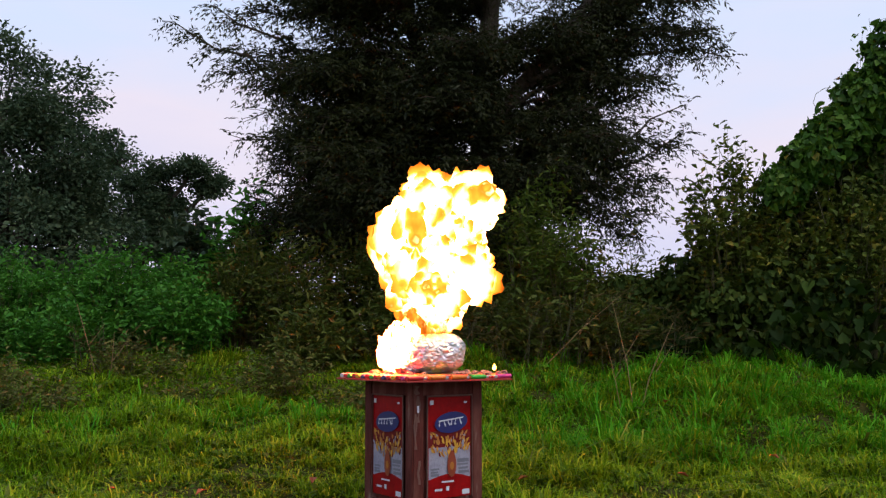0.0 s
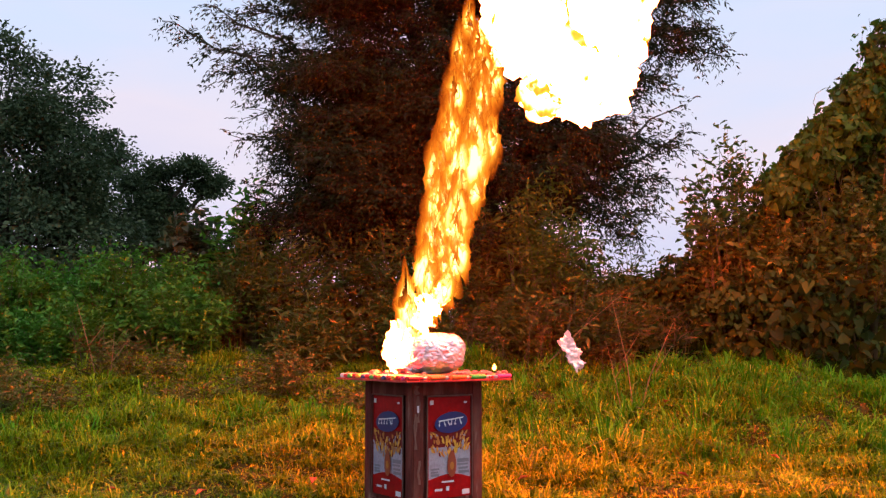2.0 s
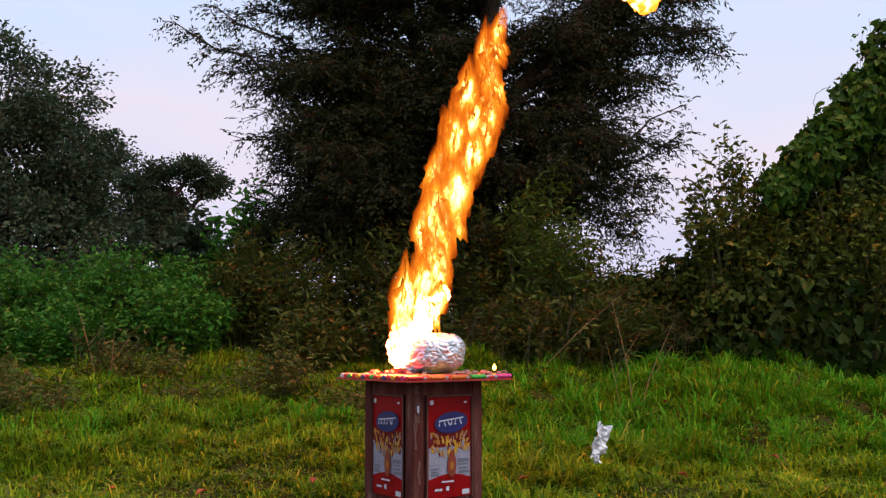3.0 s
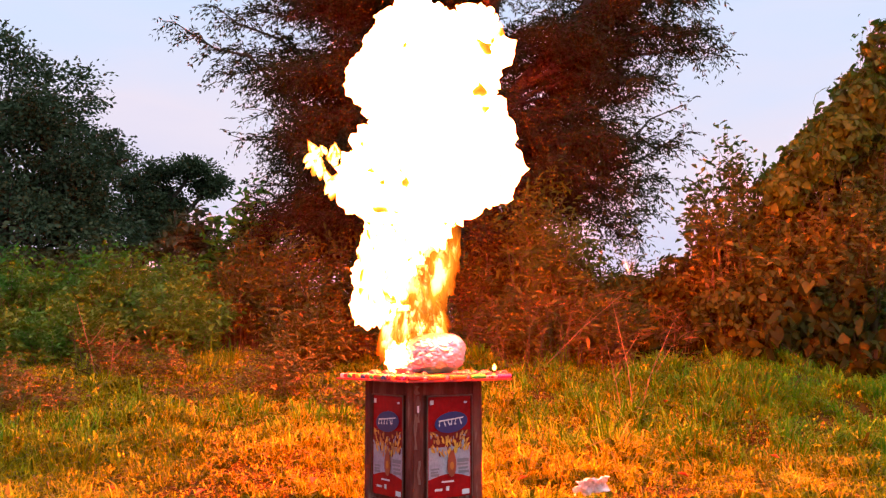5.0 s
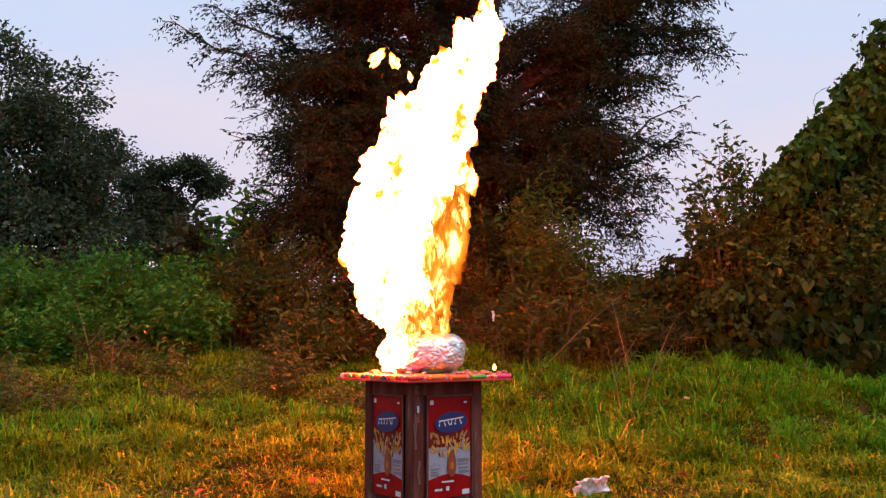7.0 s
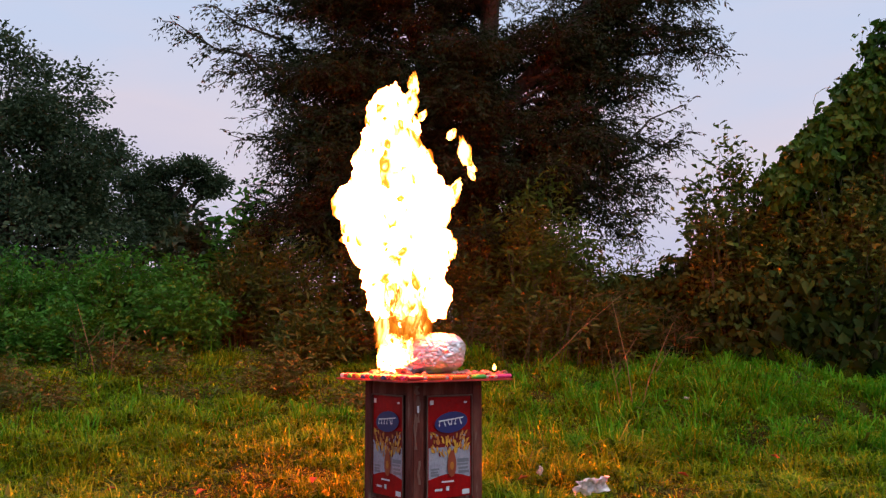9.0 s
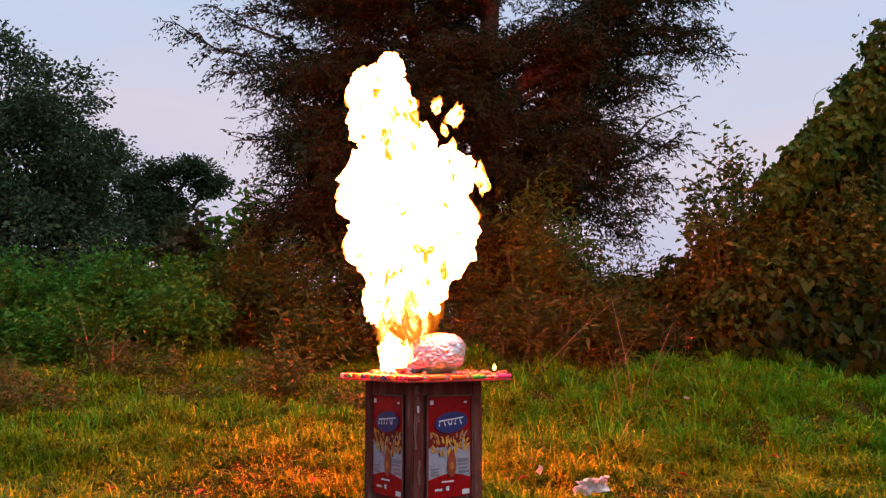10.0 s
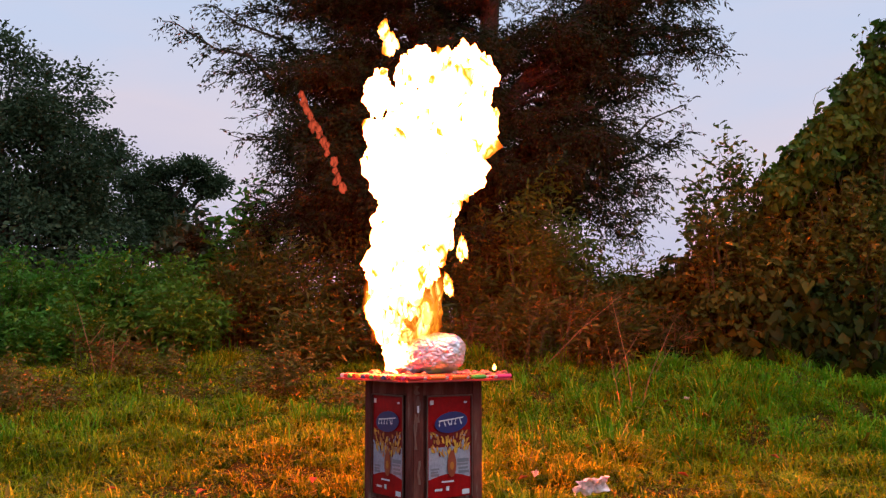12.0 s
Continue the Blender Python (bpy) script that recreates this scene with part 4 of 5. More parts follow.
# ---- lighters laid side by side on the board ----
def build_lighter(col):
    ob = thing("lighter", pose(0, 0, 0), col + " plastic gas lighter lying on the red board", "lighter", "lighters on the board")
    bm = bmesh.new()
    n = 10
    for px in (-0.04, -0.038, 0.018, 0.02):
        k = 0.86 if abs(px) == 0.04 or px == 0.02 else 1.0
        for j in range(n):
            a = 2 * math.pi * j / n
            bm.verts.new((px, 0.0118 * k * math.cos(a), 0.0076 + 0.0076 * k * math.sin(a)))
    bm.verts.ensure_lookup_table()
    for i in range(3):
        for j in range(n):
            bm.faces.new([bm.verts[i * n + q] for q in (j, (j + 1) % n)] + [bm.verts[(i + 1) * n + q] for q in ((j + 1) % n, j)])
    bm.faces.new([bm.verts[j] for j in range(n)])
    bm.faces.new([bm.verts[3 * n + j] for j in range(n)][::-1])
    bmesh.ops.recalc_face_normals(bm, faces=bm.faces)
    part("body", bm, M["lighter_" + col], ob)
    part("hood", box(0.014, 0.016, 0.0105, 0.002, (0.028, 0.001, 0.006)), M["steel"], ob, "steel hood")
    part("button", box(0.009, 0.010, 0.008, 0.002, (0.0385, 0.0, 0.005)), M["lighter_red"], ob, "small red button")
    return ob


def lay_lighters():
    rng = random.Random(5)
    base = {c: None for c in ("red", "green", "yellow", "orange", "pink", "purple", "white", "blue")}
    edge = ("red", "orange", "orange", "green", "pink")
    ends = ("white", "red", "green", "red", "yellow", "blue", "red", "green", "red", "orange", "blue", "red", "yellow", "red", "pink", "red")
    at = pose(CX, CY, DECK, 0, 0, TURN)
    for row in range(16):
        for c in range(5):
            lx, ly = -0.17 + c * 0.086 + rng.uniform(-0.003, 0.003), -0.202 + row * 0.0262
            col = edge[c] if row == 0 else ends[15 - row] if c == 0 else rng.choice(("red", "red", "orange", "yellow", "pink", "green", "white"))
            flip = 180 if c == 4 else 0
            m = at @ pose(lx, ly, 0, 0, 0, flip + rng.uniform(-3, 3))
            if base[col] is None:
                base[col] = build_lighter(col)
                base[col].matrix_basis = m
            else:
                copy_thing(base[col], m)


lay_lighters()
LAID = DECK + 0.0152


# ---- foil-wrapped pot, scraps and crumbs ----
def crumple(v, seed, f, amount):
    q = v * f + Vector((seed * 3.1, seed * 1.7, seed))
    return amount * (abs(noise.noise(q)) * 1.4 + 0.5 * abs(noise.noise(q * 2.3)) + 0.25 * abs(noise.noise(q * 5.1)) - 0.45)


def build_pot():
    bm = bmesh.new()
    bmesh.ops.create_icosphere(bm, subdivisions=5, radius=1)
    for v in bm.verts:
        d = v.co.normalized()
        k = (abs(d.x) ** 2.8 + abs(d.y) ** 2.8 + abs(d.z) ** 2.8) ** (-1 / 2.8)
        p = d * k * (1 + crumple(d, 4, 4.2, 0.05) + crumple(d, 6, 11.0, 0.035))
        z = 0.068 + p.z * 0.068
        v.co = (p.x * 0.100 + 0.012 * (z / 0.136), p.y * 0.100, max(z, 0.0))
    pot = thing("foil_pot", pose(-0.032, 3.275, LAID), "round pot wrapped in crumpled shiny aluminium foil", "pot")
    part("foil_wrap", bm, M["foil"], pot)
    bm = bmesh.new()
    bmesh.ops.create_icosphere(bm, subdivisions=3, radius=1)
    for v in bm.verts:
        d = v.co.normalized()
        p = d * (1 + crumple(d, 9, 3.0, 0.3))
        v.co = (-0.085 + p.x * 0.05, -0.02 + p.y * 0.05, max(0.0, 0.018 + p.z * 0.022))
    part("foil_skirt", bm, M["foil"], pot)


build_pot()


def crumbs():
    rng = random.Random(8)
    for i in range(46):
        a, r = rng.random() * 6.283, 0.09 + 0.11 * rng.random()
        bm = bmesh.new()
        bmesh.ops.create_icosphere(bm, subdivisions=2, radius=1)
        s = 0.006 + 0.008 * rng.random()
        for v in bm.verts:
            d = v.co.normalized()
            v.co = d * s * (1 + crumple(d, i, 1.8, 0.7))
            v.co.z = max(v.co.z * 0.6 + s * 0.3, 0)
        ob = part("melted_lump", bm, M["char"], None, "", pose(-0.03 + r * math.cos(a) * 1.25, 3.27 + r * math.sin(a) * 0.7, LAID - 0.001))
        tagged(ob, "burnt lump of melted plastic on the lighters", "debris", "melted lumps")


crumbs()


def foil_scrap(name, size, seed, label):
    """A torn piece of foil, bent and crumpled."""
    bm = bmesh.new()
    bmesh.ops.create_grid(bm, x_segments=16, y_segments=10, size=1)
    for v in bm.verts:
        x, y = v.co.x, v.co.y
        edge = 1 + 0.35 * noise.noise(Vector((x * 2, y * 2, seed)))
        z = 0.35 * noise.noise(Vector((x * 1.7 + seed, y * 1.7, 1))) + 0.22 * noise.noise(Vector((x * 4 + seed, y * 4, 2))) + 0.15 * abs(noise.noise(Vector((x * 7, y * 7, seed))))
        v.co = (size * x * edge, size * 0.55 * y * edge, size * z)
    r = bmesh.ops.extrude_face_region(bm, geom=bm.faces[:])
    bmesh.ops.translate(bm, vec=(0, 0, 0.0015), verts=[v for v in r["geom"] if isinstance(v, bmesh.types.BMVert)])
    ob = part(name, bm, M["scrap_foil"])
    return tagged(ob, label, "foil scrap", "flying scraps")


scrap = foil_scrap("foil_scrap", 0.062, 3, "large torn scrap of aluminium foil blown off the pot")
small_scrap = foil_scrap("foil_scrap", 0.017, 7, "small scrap of foil falling into the grass")
other_scrap = foil_scrap("foil_scrap", 0.02, 12, "little scrap of foil flung towards the hedge")


def fallen_leaf(x, y, s, turn):
    V = [(0, 0, 0), (s * 0.5, s * 0.3, 0.012), (s, 0, 0.004), (s * 0.5, -s * 0.3, 0.014), (s * 0.5, 0, 0.002)]
    V += [(a, b, c + 0.002) for a, b, c in V]
    F = [(0, 4, 1), (4, 2, 1), (0, 3, 4), (4, 3, 2), (5, 6, 9), (9, 6, 7), (5, 9, 8), (9, 7, 8), (0, 1, 6, 5), (1, 2, 7, 6), (2, 3, 8, 7), (3, 0, 5, 8)]
    ob = part("fallen_leaf", mesh_of("fallen_leaf", V, F, M["rust_leaf"]), None, None, "", pose(x, y, float(ground_z(x, y)) + 0.045, 8, -14, turn))
    tagged(ob, "curled rust-brown fallen leaf on the grass", "leaf", "fallen leaves")


M["rust_leaf"] = mat_leaf("rust_leaf", [(0.0, (0.32, 0.07, 0.03)), (1.0, (0.42, 0.12, 0.05))], (0.4, 0.1, 0.03), thin=0.15)
for i, (lx, ly) in enumerate(((-1.31, 3.75), (-0.92, 3.6), (-0.5, 3.7), (1.5, 4.3), (0.99, 3.9), (0.72, 4.3), (1.2, 5.2), (-1.9, 4.6), (0.3, 3.9))):
    fallen_leaf(lx, ly, 0.05, 47 * i)


# ---- fire ----
FIRE = Vector((-0.13, 3.27, 0.52))
fire = thing("fire", Matrix.Translation(FIRE), "tall burst of white-hot and orange flames over the foil pot", "fire")


def flame_piece(name, r, tall, seed, mat, lump=0.55, taper=0.0, cool=0.0):
    """One billow or tongue of flame: a lumpy, licked closed shape."""
    bm = bmesh.new()
    bmesh.ops.create_icosphere(bm, subdivisions=4, radius=1)
    off = Vector((seed * 2.37, seed * 5.11, seed * 1.31))
    heat = []
    for v in bm.verts:
        d = v.co.normalized()
        q = Vector((d.x, d.y, d.z * 0.8)) * 1.5 + off
        n = noise.noise(q) + 0.55 * noise.noise(q * 2.2) + 0.46 * noise.noise(q * 4.6) + 0.28 * noise.noise(q * 9.5)
        k = 1 + lump * n
        slim = 1 - taper * max(0.0, (d.z + 0.2) / 1.2)
        v.co = (d.x * k * r * slim + 0.25 * r * taper * n * max(0, d.z), d.y * k * r * slim, d.z * k * r * tall)
        heat.append(0.66 - cool - 0.62 * n - 0.12 * taper * max(0, d.z))
    ob = part(name, bm, mat, fire)
    at = ob.data.attributes.new("warmth", "FLOAT", "POINT")
    at.data.foreach_set("value", heat)
    ob.data.polygons.foreach_set("use_smooth", [True] * len(ob.data.polygons))
    return ob


class Plume:
    """A body of flame in pieces that keep their size: at each time it is given its middle line with half widths, from foot to tip, and its pieces spread over that."""

    def __init__(self, count, name, mat, size, tall, lump, taper, seed, swing, inset=1.0, cool=0.0):
        rng = random.Random(seed)
        self.pieces, self.times, self.swing, self.inset = [], [], swing, inset
        for i in range(count):
            s = (i + 0.5) / count
            r = size(s) * rng.uniform(0.8, 1.15)
            a, q = i * 2.399963 + rng.uniform(-0.3, 0.3), math.sqrt(((i * 7) % count + 0.5) / count)
            self.pieces.append((flame_piece(name, r, tall * rng.uniform(0.85, 1.2), seed + i, mat, lump, taper, cool * max(0.0, s - 0.35)), r, s, q * math.cos(a), q * math.sin(a), rng.random() * 6.283, rng.uniform(-1, 1)))

    def shape(self, t, *nodes):
        self.times.append((t, nodes))

    def place(self, nodes, r, s, u, w):
        span = sum(math.hypot(q[0] - o[0], q[1] - o[1]) for o, q in zip(nodes, nodes[1:]))
        inset = min(0.3, self.inset * r / (span + 1e-6))
        k = (inset + s * (1 - 2 * inset)) * (len(nodes) - 1)
        i = min(int(k), len(nodes) - 2)
        f = k - i
        x, z, h = (nodes[i][j] * (1 - f) + nodes[i + 1][j] * f for j in range(3))
        room = max(0.0, h - self.inset * r)
        dx, dz = nodes[i + 1][0] - nodes[i][0], nodes[i + 1][1] - nodes[i][1]
        lean = math.degrees(math.atan2(dx, abs(dz) + 1e-6))
        return x + u * room, w * room * 0.8, z, max(-50, min(50, lean))

    def go(self):
        for ob, r, s, u, w, ph, spin in self.pieces:
            rows = []
            for (t, a), (t2, b) in zip(self.times, self.times[1:] + self.times[-1:]):
                steps = [(t, a, a, 0.0)] + ([(0.5 * (t + t2), a, b, 0.5)] if 0.2 < t2 - t < 1 else [])
                for tt, na, nb, f in steps:
                    pa, pb = self.place(na, r, s, u, w), self.place(nb, r, s, u, w)
                    x, y, z, lean = (p * (1 - f) + q * f for p, q in zip(pa, pb))
                    j = self.swing * (1 if na[0][1] > -0.3 else 0)
                    rows.append((tt, pose(x + j * math.sin(7.3 * tt + ph), y, z + j * math.sin(9.1 * tt + 2 * ph), 0, lean * 0.7, math.degrees(ph) + 55 * spin * tt)))
            walk(ob, rows)


young_ball = Plume(22, "fire_billow", M["young_fire"], lambda s: 0.085 + 0.02 * math.sin(math.pi * s), 1.0, 0.5, 0.0, 250, 0.012, 0.75)
ball_one = Plume(26, "fire_billow", M["fireball"], lambda s: 0.105 + 0.02 * math.sin(math.pi * s), 1.0, 0.5, 0.0, 200, 0.012, 0.75)
ball_two = Plume(36, "fire_billow", M["great_fireball"], lambda s: 0.11 + 0.02 * math.sin(math.pi * s), 1.0, 0.5, 0.0, 300, 0.012, 0.8)
blaze = Plume(46, "flame_billow", M["flame"], lambda s: 0.044 + 0.042 * math.sin(math.pi * min(1, s * 1.05)) ** 0.8, 1.35, 0.6, 0.3, 400, 0.016, 0.85)
licks = Plume(42, "flame_tongue", M["tongue"], lambda s: 0.030 + 0.020 * math.sin(math.pi * s), 2.5, 0.85, 0.55, 500, 0.028, 0.7, 0.40)
stray = Plume(12, "flame_wisp", M["wisp"], lambda s: 0.016 + 0.007 * math.sin(23 * s), 1.8, 0.7, 0.45, 700, 0.008)
foot = Plume(9, "flame_foot", M["flame"], lambda s: 0.045 - 0.012 * s, 1.25, 0.5, 0.4, 600, 0.006)
embers = Plume(14, "ember", M["ember"], lambda s: 0.010 + 0.003 * math.sin(31 * s), 1.7, 0.8, 0.2, 811, 0.003)
candle = flame_piece("candle_flame", 0.007, 1.5, 812, M["wisp"], 0.4, 0.6)
candle.location = (0.172 + 0.13, -0.06, 0.012)


def motions():
    young_ball.shape(0, (0.103, 0.126, 0.155), (0.093, 0.290, 0.224), (0.093, 0.437, 0.205), (0.142, 0.556, 0.187), (0.102, 0.635, 0.098))
    young_ball.shape(0.5, (0.239, 0.378, 0.070), (0.201, 0.496, 0.118), (0.211, 0.635, 0.148), (0.241, 0.755, 0.130), (0.280, 0.785, 0.095))
    young_ball.shape(1, (0.357, 0.516, 0.071), (0.280, 0.635, 0.154), (0.260, 0.775, 0.178), (0.321, 0.916, 0.143), (0.421, 1.018, 0.083))
    young_ball.shape(1.5, (0.260, 0.695, 0.047), (0.360, 0.836, 0.107), (0.361, 0.957, 0.143), (0.422, 1.161, 0.144), (0.424, 1.389, 0.145))
    young_ball.shape(2, (0.460, 0.937, 0.059), (0.561, 1.059, 0.131), (0.563, 1.264, 0.145), (0.586, 1.472, 0.145), (0.589, 1.683, 0.158))
    young_ball.shape(2.5, (0.682, 1.182, 0.080), (0.734, 1.306, 0.181), (0.747, 1.451, 0.282), (0.755, 1.896, 0.306), (0.742, 2.331, 0.248))
    young_ball.shape(3, (0.835, 1.20, 0.040), (0.886, 2.265, 0.207), (0.905, 3.165, 0.318), (0.923, 3.991, 0.325), (0.940, 4.730, 0.265))
    young_ball.shape(3.5, (1.0, 8.0, 0.6), (1.0, 8.5, 0.8), (1.0, 9.0, 0.6))
    young_ball.shape(4.5, (4.8, 40.0, 0.6), (4.8, 40.5, 0.8), (4.8, 41.0, 0.6))
    young_ball.shape(8, (18.0, 150.0, 0.6), (18.0, 150.5, 0.8), (18.0, 151.0, 0.6))
    young_ball.shape(12, (33.6, 280.0, 0.6), (33.6, 280.5, 0.8), (33.6, 281.0, 0.6))
    young_ball.go()
    ball_one.shape(0, (0.093, 0.300, 0.016), (0.093, 0.339, 0.016), (0.093, 0.398, 0.016), (0.103, 0.437, 0.016), (0.112, 0.477, 0.016))
    ball_one.shape(0.5, (0.259, 0.359, 0.117), (0.201, 0.496, 0.206), (0.211, 0.635, 0.256), (0.181, 0.755, 0.237), (0.142, 0.805, 0.158))
    ball_one.shape(1, (0.357, 0.496, 0.147), (0.265, 0.635, 0.315), (0.240, 0.795, 0.370), (0.270, 0.937, 0.300), (0.341, 1.059, 0.140))
    ball_one.shape(1.5, (0.457, 0.615, 0.098), (0.419, 0.775, 0.237), (0.420, 0.957, 0.328), (0.422, 1.161, 0.320), (0.424, 1.389, 0.302))
    ball_one.shape(2, (0.578, 0.886, 0.218), (0.580, 1.059, 0.299), (0.563, 1.264, 0.331), (0.586, 1.472, 0.323), (0.589, 1.683, 0.264))
    ball_one.shape(2.5, (0.721, 1.120, 0.120), (0.734, 1.285, 0.221), (0.750, 2.2, 0.284), (0.85, 6.0, 0.5), (1.0, 10.0, 0.6), (1.2, 14.0, 0.6))
    ball_one.shape(2.75, (0.9, 6.0, 0.6), (1.1, 11.0, 0.8), (1.3, 17.0, 0.6))
    ball_one.shape(3, (1.2, 12.0, 0.6), (1.3, 15.0, 0.8), (1.5, 19.0, 0.6))
    ball_one.shape(3.5, (2.9, 24.0, 0.6), (2.9, 24.5, 0.8), (2.9, 25.0, 0.6))
    ball_one.shape(4.5, (7.2, 60.0, 0.6), (7.2, 60.5, 0.8), (7.2, 61.0, 0.6))
    ball_one.shape(8, (18.0, 150.0, 0.6), (18.0, 150.5, 0.8), (18.0, 151.0, 0.6))
    ball_one.shape(12, (33.6, 280.0, 0.6), (33.6, 280.5, 0.8), (33.6, 281.0, 0.6))
    ball_one.go()
    ball_two.shape(0, (0.06, -0.86, 0.05), (0.06, -0.84, 0.05), (0.06, -0.82, 0.05))
    ball_two.shape(4.3, (0.06, -0.86, 0.05), (0.06, -0.84, 0.05), (0.06, -0.82, 0.05))
    ball_two.shape(4.37, (-0.004, 0.106, 0.039), (-0.004, 0.184, 0.078), (0.005, 0.261, 0.097))
    ball_two.shape(4.5, (-0.014, 0.184, 0.097), (0.005, 0.300, 0.156), (0.024, 0.418, 0.215), (0.044, 0.536, 0.255), (0.043, 0.655, 0.236), (0.043, 0.775, 0.158))
    ball_two.shape(4.8, (0.054, 0.418, 0.117), (0.044, 0.556, 0.216), (0.024, 0.695, 0.335), (0.082, 0.856, 0.297), (0.102, 1.018, 0.229), (0.102, 1.141, 0.150))
    ball_two.shape(5, (0.044, 0.516, 0.137), (0.043, 0.635, 0.295), (0.102, 0.795, 0.326), (0.102, 0.977, 0.288), (0.102, 1.141, 0.270), (0.102, 1.264, 0.160))
    ball_two.shape(5.5, (0.034, 0.635, 0.118), (0.181, 0.805, 0.267), (0.162, 0.937, 0.348), (0.142, 1.100, 0.329), (0.142, 1.264, 0.331), (0.142, 1.431, 0.322))
    ball_two.shape(6, (0.043, 0.795, 0.119), (0.102, 0.916, 0.139), (0.202, 1.059, 0.239), (0.242, 1.202, 0.300), (0.202, 1.368, 0.342), (0.203, 1.556, 0.344))
    ball_two.shape(6.25, (0.072, 0.977, 0.119), (0.122, 1.202, 0.140), (0.224, 1.832, 0.224), (0.268, 2.822, 0.315), (0.273, 3.991, 0.325))
    ball_two.shape(6.42, (1.4, 12.0, 0.6), (1.4, 12.5, 0.8), (1.4, 13.0, 0.6))
    ball_two.shape(6.75, (2.6, 22.0, 0.6), (2.6, 22.5, 0.8), (2.6, 23.0, 0.6))
    ball_two.shape(7.3, (4.2, 35.0, 0.6), (4.2, 35.5, 0.8), (4.2, 36.0, 0.6))
    ball_two.shape(8, (4.8, 40.0, 0.6), (4.8, 40.5, 0.8), (4.8, 41.0, 0.6))
    ball_two.shape(9, (9.6, 80.0, 0.6), (9.6, 80.5, 0.8), (9.6, 81.0, 0.6))
    ball_two.shape(12, (24.0, 200.0, 0.6), (24.0, 200.5, 0.8), (24.0, 201.0, 0.6))
    ball_two.go()
    blaze.shape(0, (0.06, -0.86, 0.05), (0.06, -0.84, 0.05), (0.06, -0.82, 0.05))
    blaze.shape(4.33, (0.06, -0.86, 0.05), (0.06, -0.84, 0.05), (0.06, -0.82, 0.05))
    blaze.shape(4.4, (-0.004, 0.106, 0.039), (-0.004, 0.184, 0.078), (0.005, 0.261, 0.078))
    blaze.shape(4.8, (-0.072, 0.184, 0.058), (-0.053, 0.300, 0.088), (0.005, 0.418, 0.117), (0.044, 0.496, 0.137), (0.044, 0.595, 0.138), (0.043, 0.695, 0.138))
    blaze.shape(5, (-0.072, 0.203, 0.058), (-0.092, 0.261, 0.088), (-0.053, 0.359, 0.078), (-0.015, 0.457, 0.078), (0.063, 0.536, 0.118), (0.083, 0.635, 0.118))
    blaze.shape(5.5, (-0.081, 0.164, 0.049), (-0.102, 0.261, 0.078), (-0.132, 0.437, 0.088), (-0.054, 0.516, 0.098), (0.024, 0.615, 0.098), (0.043, 0.735, 0.118))
    blaze.shape(6, (-0.081, 0.164, 0.054), (-0.072, 0.281, 0.093), (-0.005, 0.418, 0.156), (0.014, 0.536, 0.186), (0.033, 0.675, 0.158), (0.073, 0.815, 0.119))
    blaze.shape(6.5, (-0.033, 0.164, 0.058), (-0.073, 0.300, 0.117), (-0.054, 0.437, 0.137), (-0.055, 0.615, 0.157), (0.004, 0.775, 0.158), (0.052, 0.957, 0.139), (0.102, 1.120, 0.140), (0.102, 1.306, 0.161))
    blaze.shape(7, (-0.033, 0.145, 0.058), (-0.053, 0.300, 0.146), (-0.073, 0.437, 0.166), (-0.035, 0.595, 0.177), (0.043, 0.735, 0.168), (0.122, 0.916, 0.149), (0.222, 1.079, 0.110), (0.282, 1.264, 0.090))
    blaze.shape(7.2, (-0.033, 0.145, 0.058), (-0.073, 0.300, 0.127), (-0.074, 0.457, 0.176), (-0.055, 0.576, 0.187), (-0.036, 0.675, 0.167), (0.003, 0.795, 0.079), (0.043, 0.957, 0.099), (0.162, 1.079, 0.120), (0.282, 1.223, 0.090))
    blaze.shape(8, (-0.023, 0.145, 0.078), (-0.034, 0.281, 0.136), (-0.034, 0.437, 0.176), (-0.055, 0.556, 0.177), (-0.036, 0.695, 0.148), (-0.016, 0.815, 0.099), (0.003, 0.937, 0.079))
    blaze.shape(8.8, (-0.013, 0.145, 0.087), (-0.004, 0.281, 0.146), (-0.015, 0.437, 0.176), (-0.055, 0.556, 0.187), (-0.055, 0.695, 0.138), (-0.056, 0.815, 0.099), (-0.037, 0.896, 0.060))
    blaze.shape(9, (-0.013, 0.145, 0.087), (0.005, 0.281, 0.136), (-0.005, 0.418, 0.166), (-0.055, 0.556, 0.196), (-0.055, 0.695, 0.138), (-0.056, 0.856, 0.089), (-0.047, 0.957, 0.079))
    blaze.shape(9.5, (-0.013, 0.145, 0.078), (-0.004, 0.281, 0.117), (-0.015, 0.418, 0.176), (0.004, 0.556, 0.187), (-0.045, 0.635, 0.138), (-0.075, 0.695, 0.099), (-0.125, 0.745, 0.059))
    blaze.shape(10, (-0.013, 0.145, 0.087), (0.005, 0.281, 0.146), (0.030, 0.437, 0.210), (0.035, 0.576, 0.270), (-0.040, 0.735, 0.160), (-0.096, 0.896, 0.130), (-0.097, 1.110, 0.090))
    blaze.shape(10.5, (-0.023, 0.068, 0.058), (-0.004, 0.203, 0.087), (-0.024, 0.339, 0.160), (-0.005, 0.437, 0.127), (-0.074, 0.556, 0.069), (-0.134, 0.695, 0.108), (-0.145, 0.836, 0.109), (-0.127, 0.977, 0.080))
    blaze.shape(11, (-0.052, 0.106, 0.048), (-0.033, 0.261, 0.107), (0.005, 0.398, 0.156), (-0.015, 0.536, 0.157), (-0.016, 0.695, 0.158), (-0.026, 0.836, 0.149), (-0.037, 0.916, 0.089))
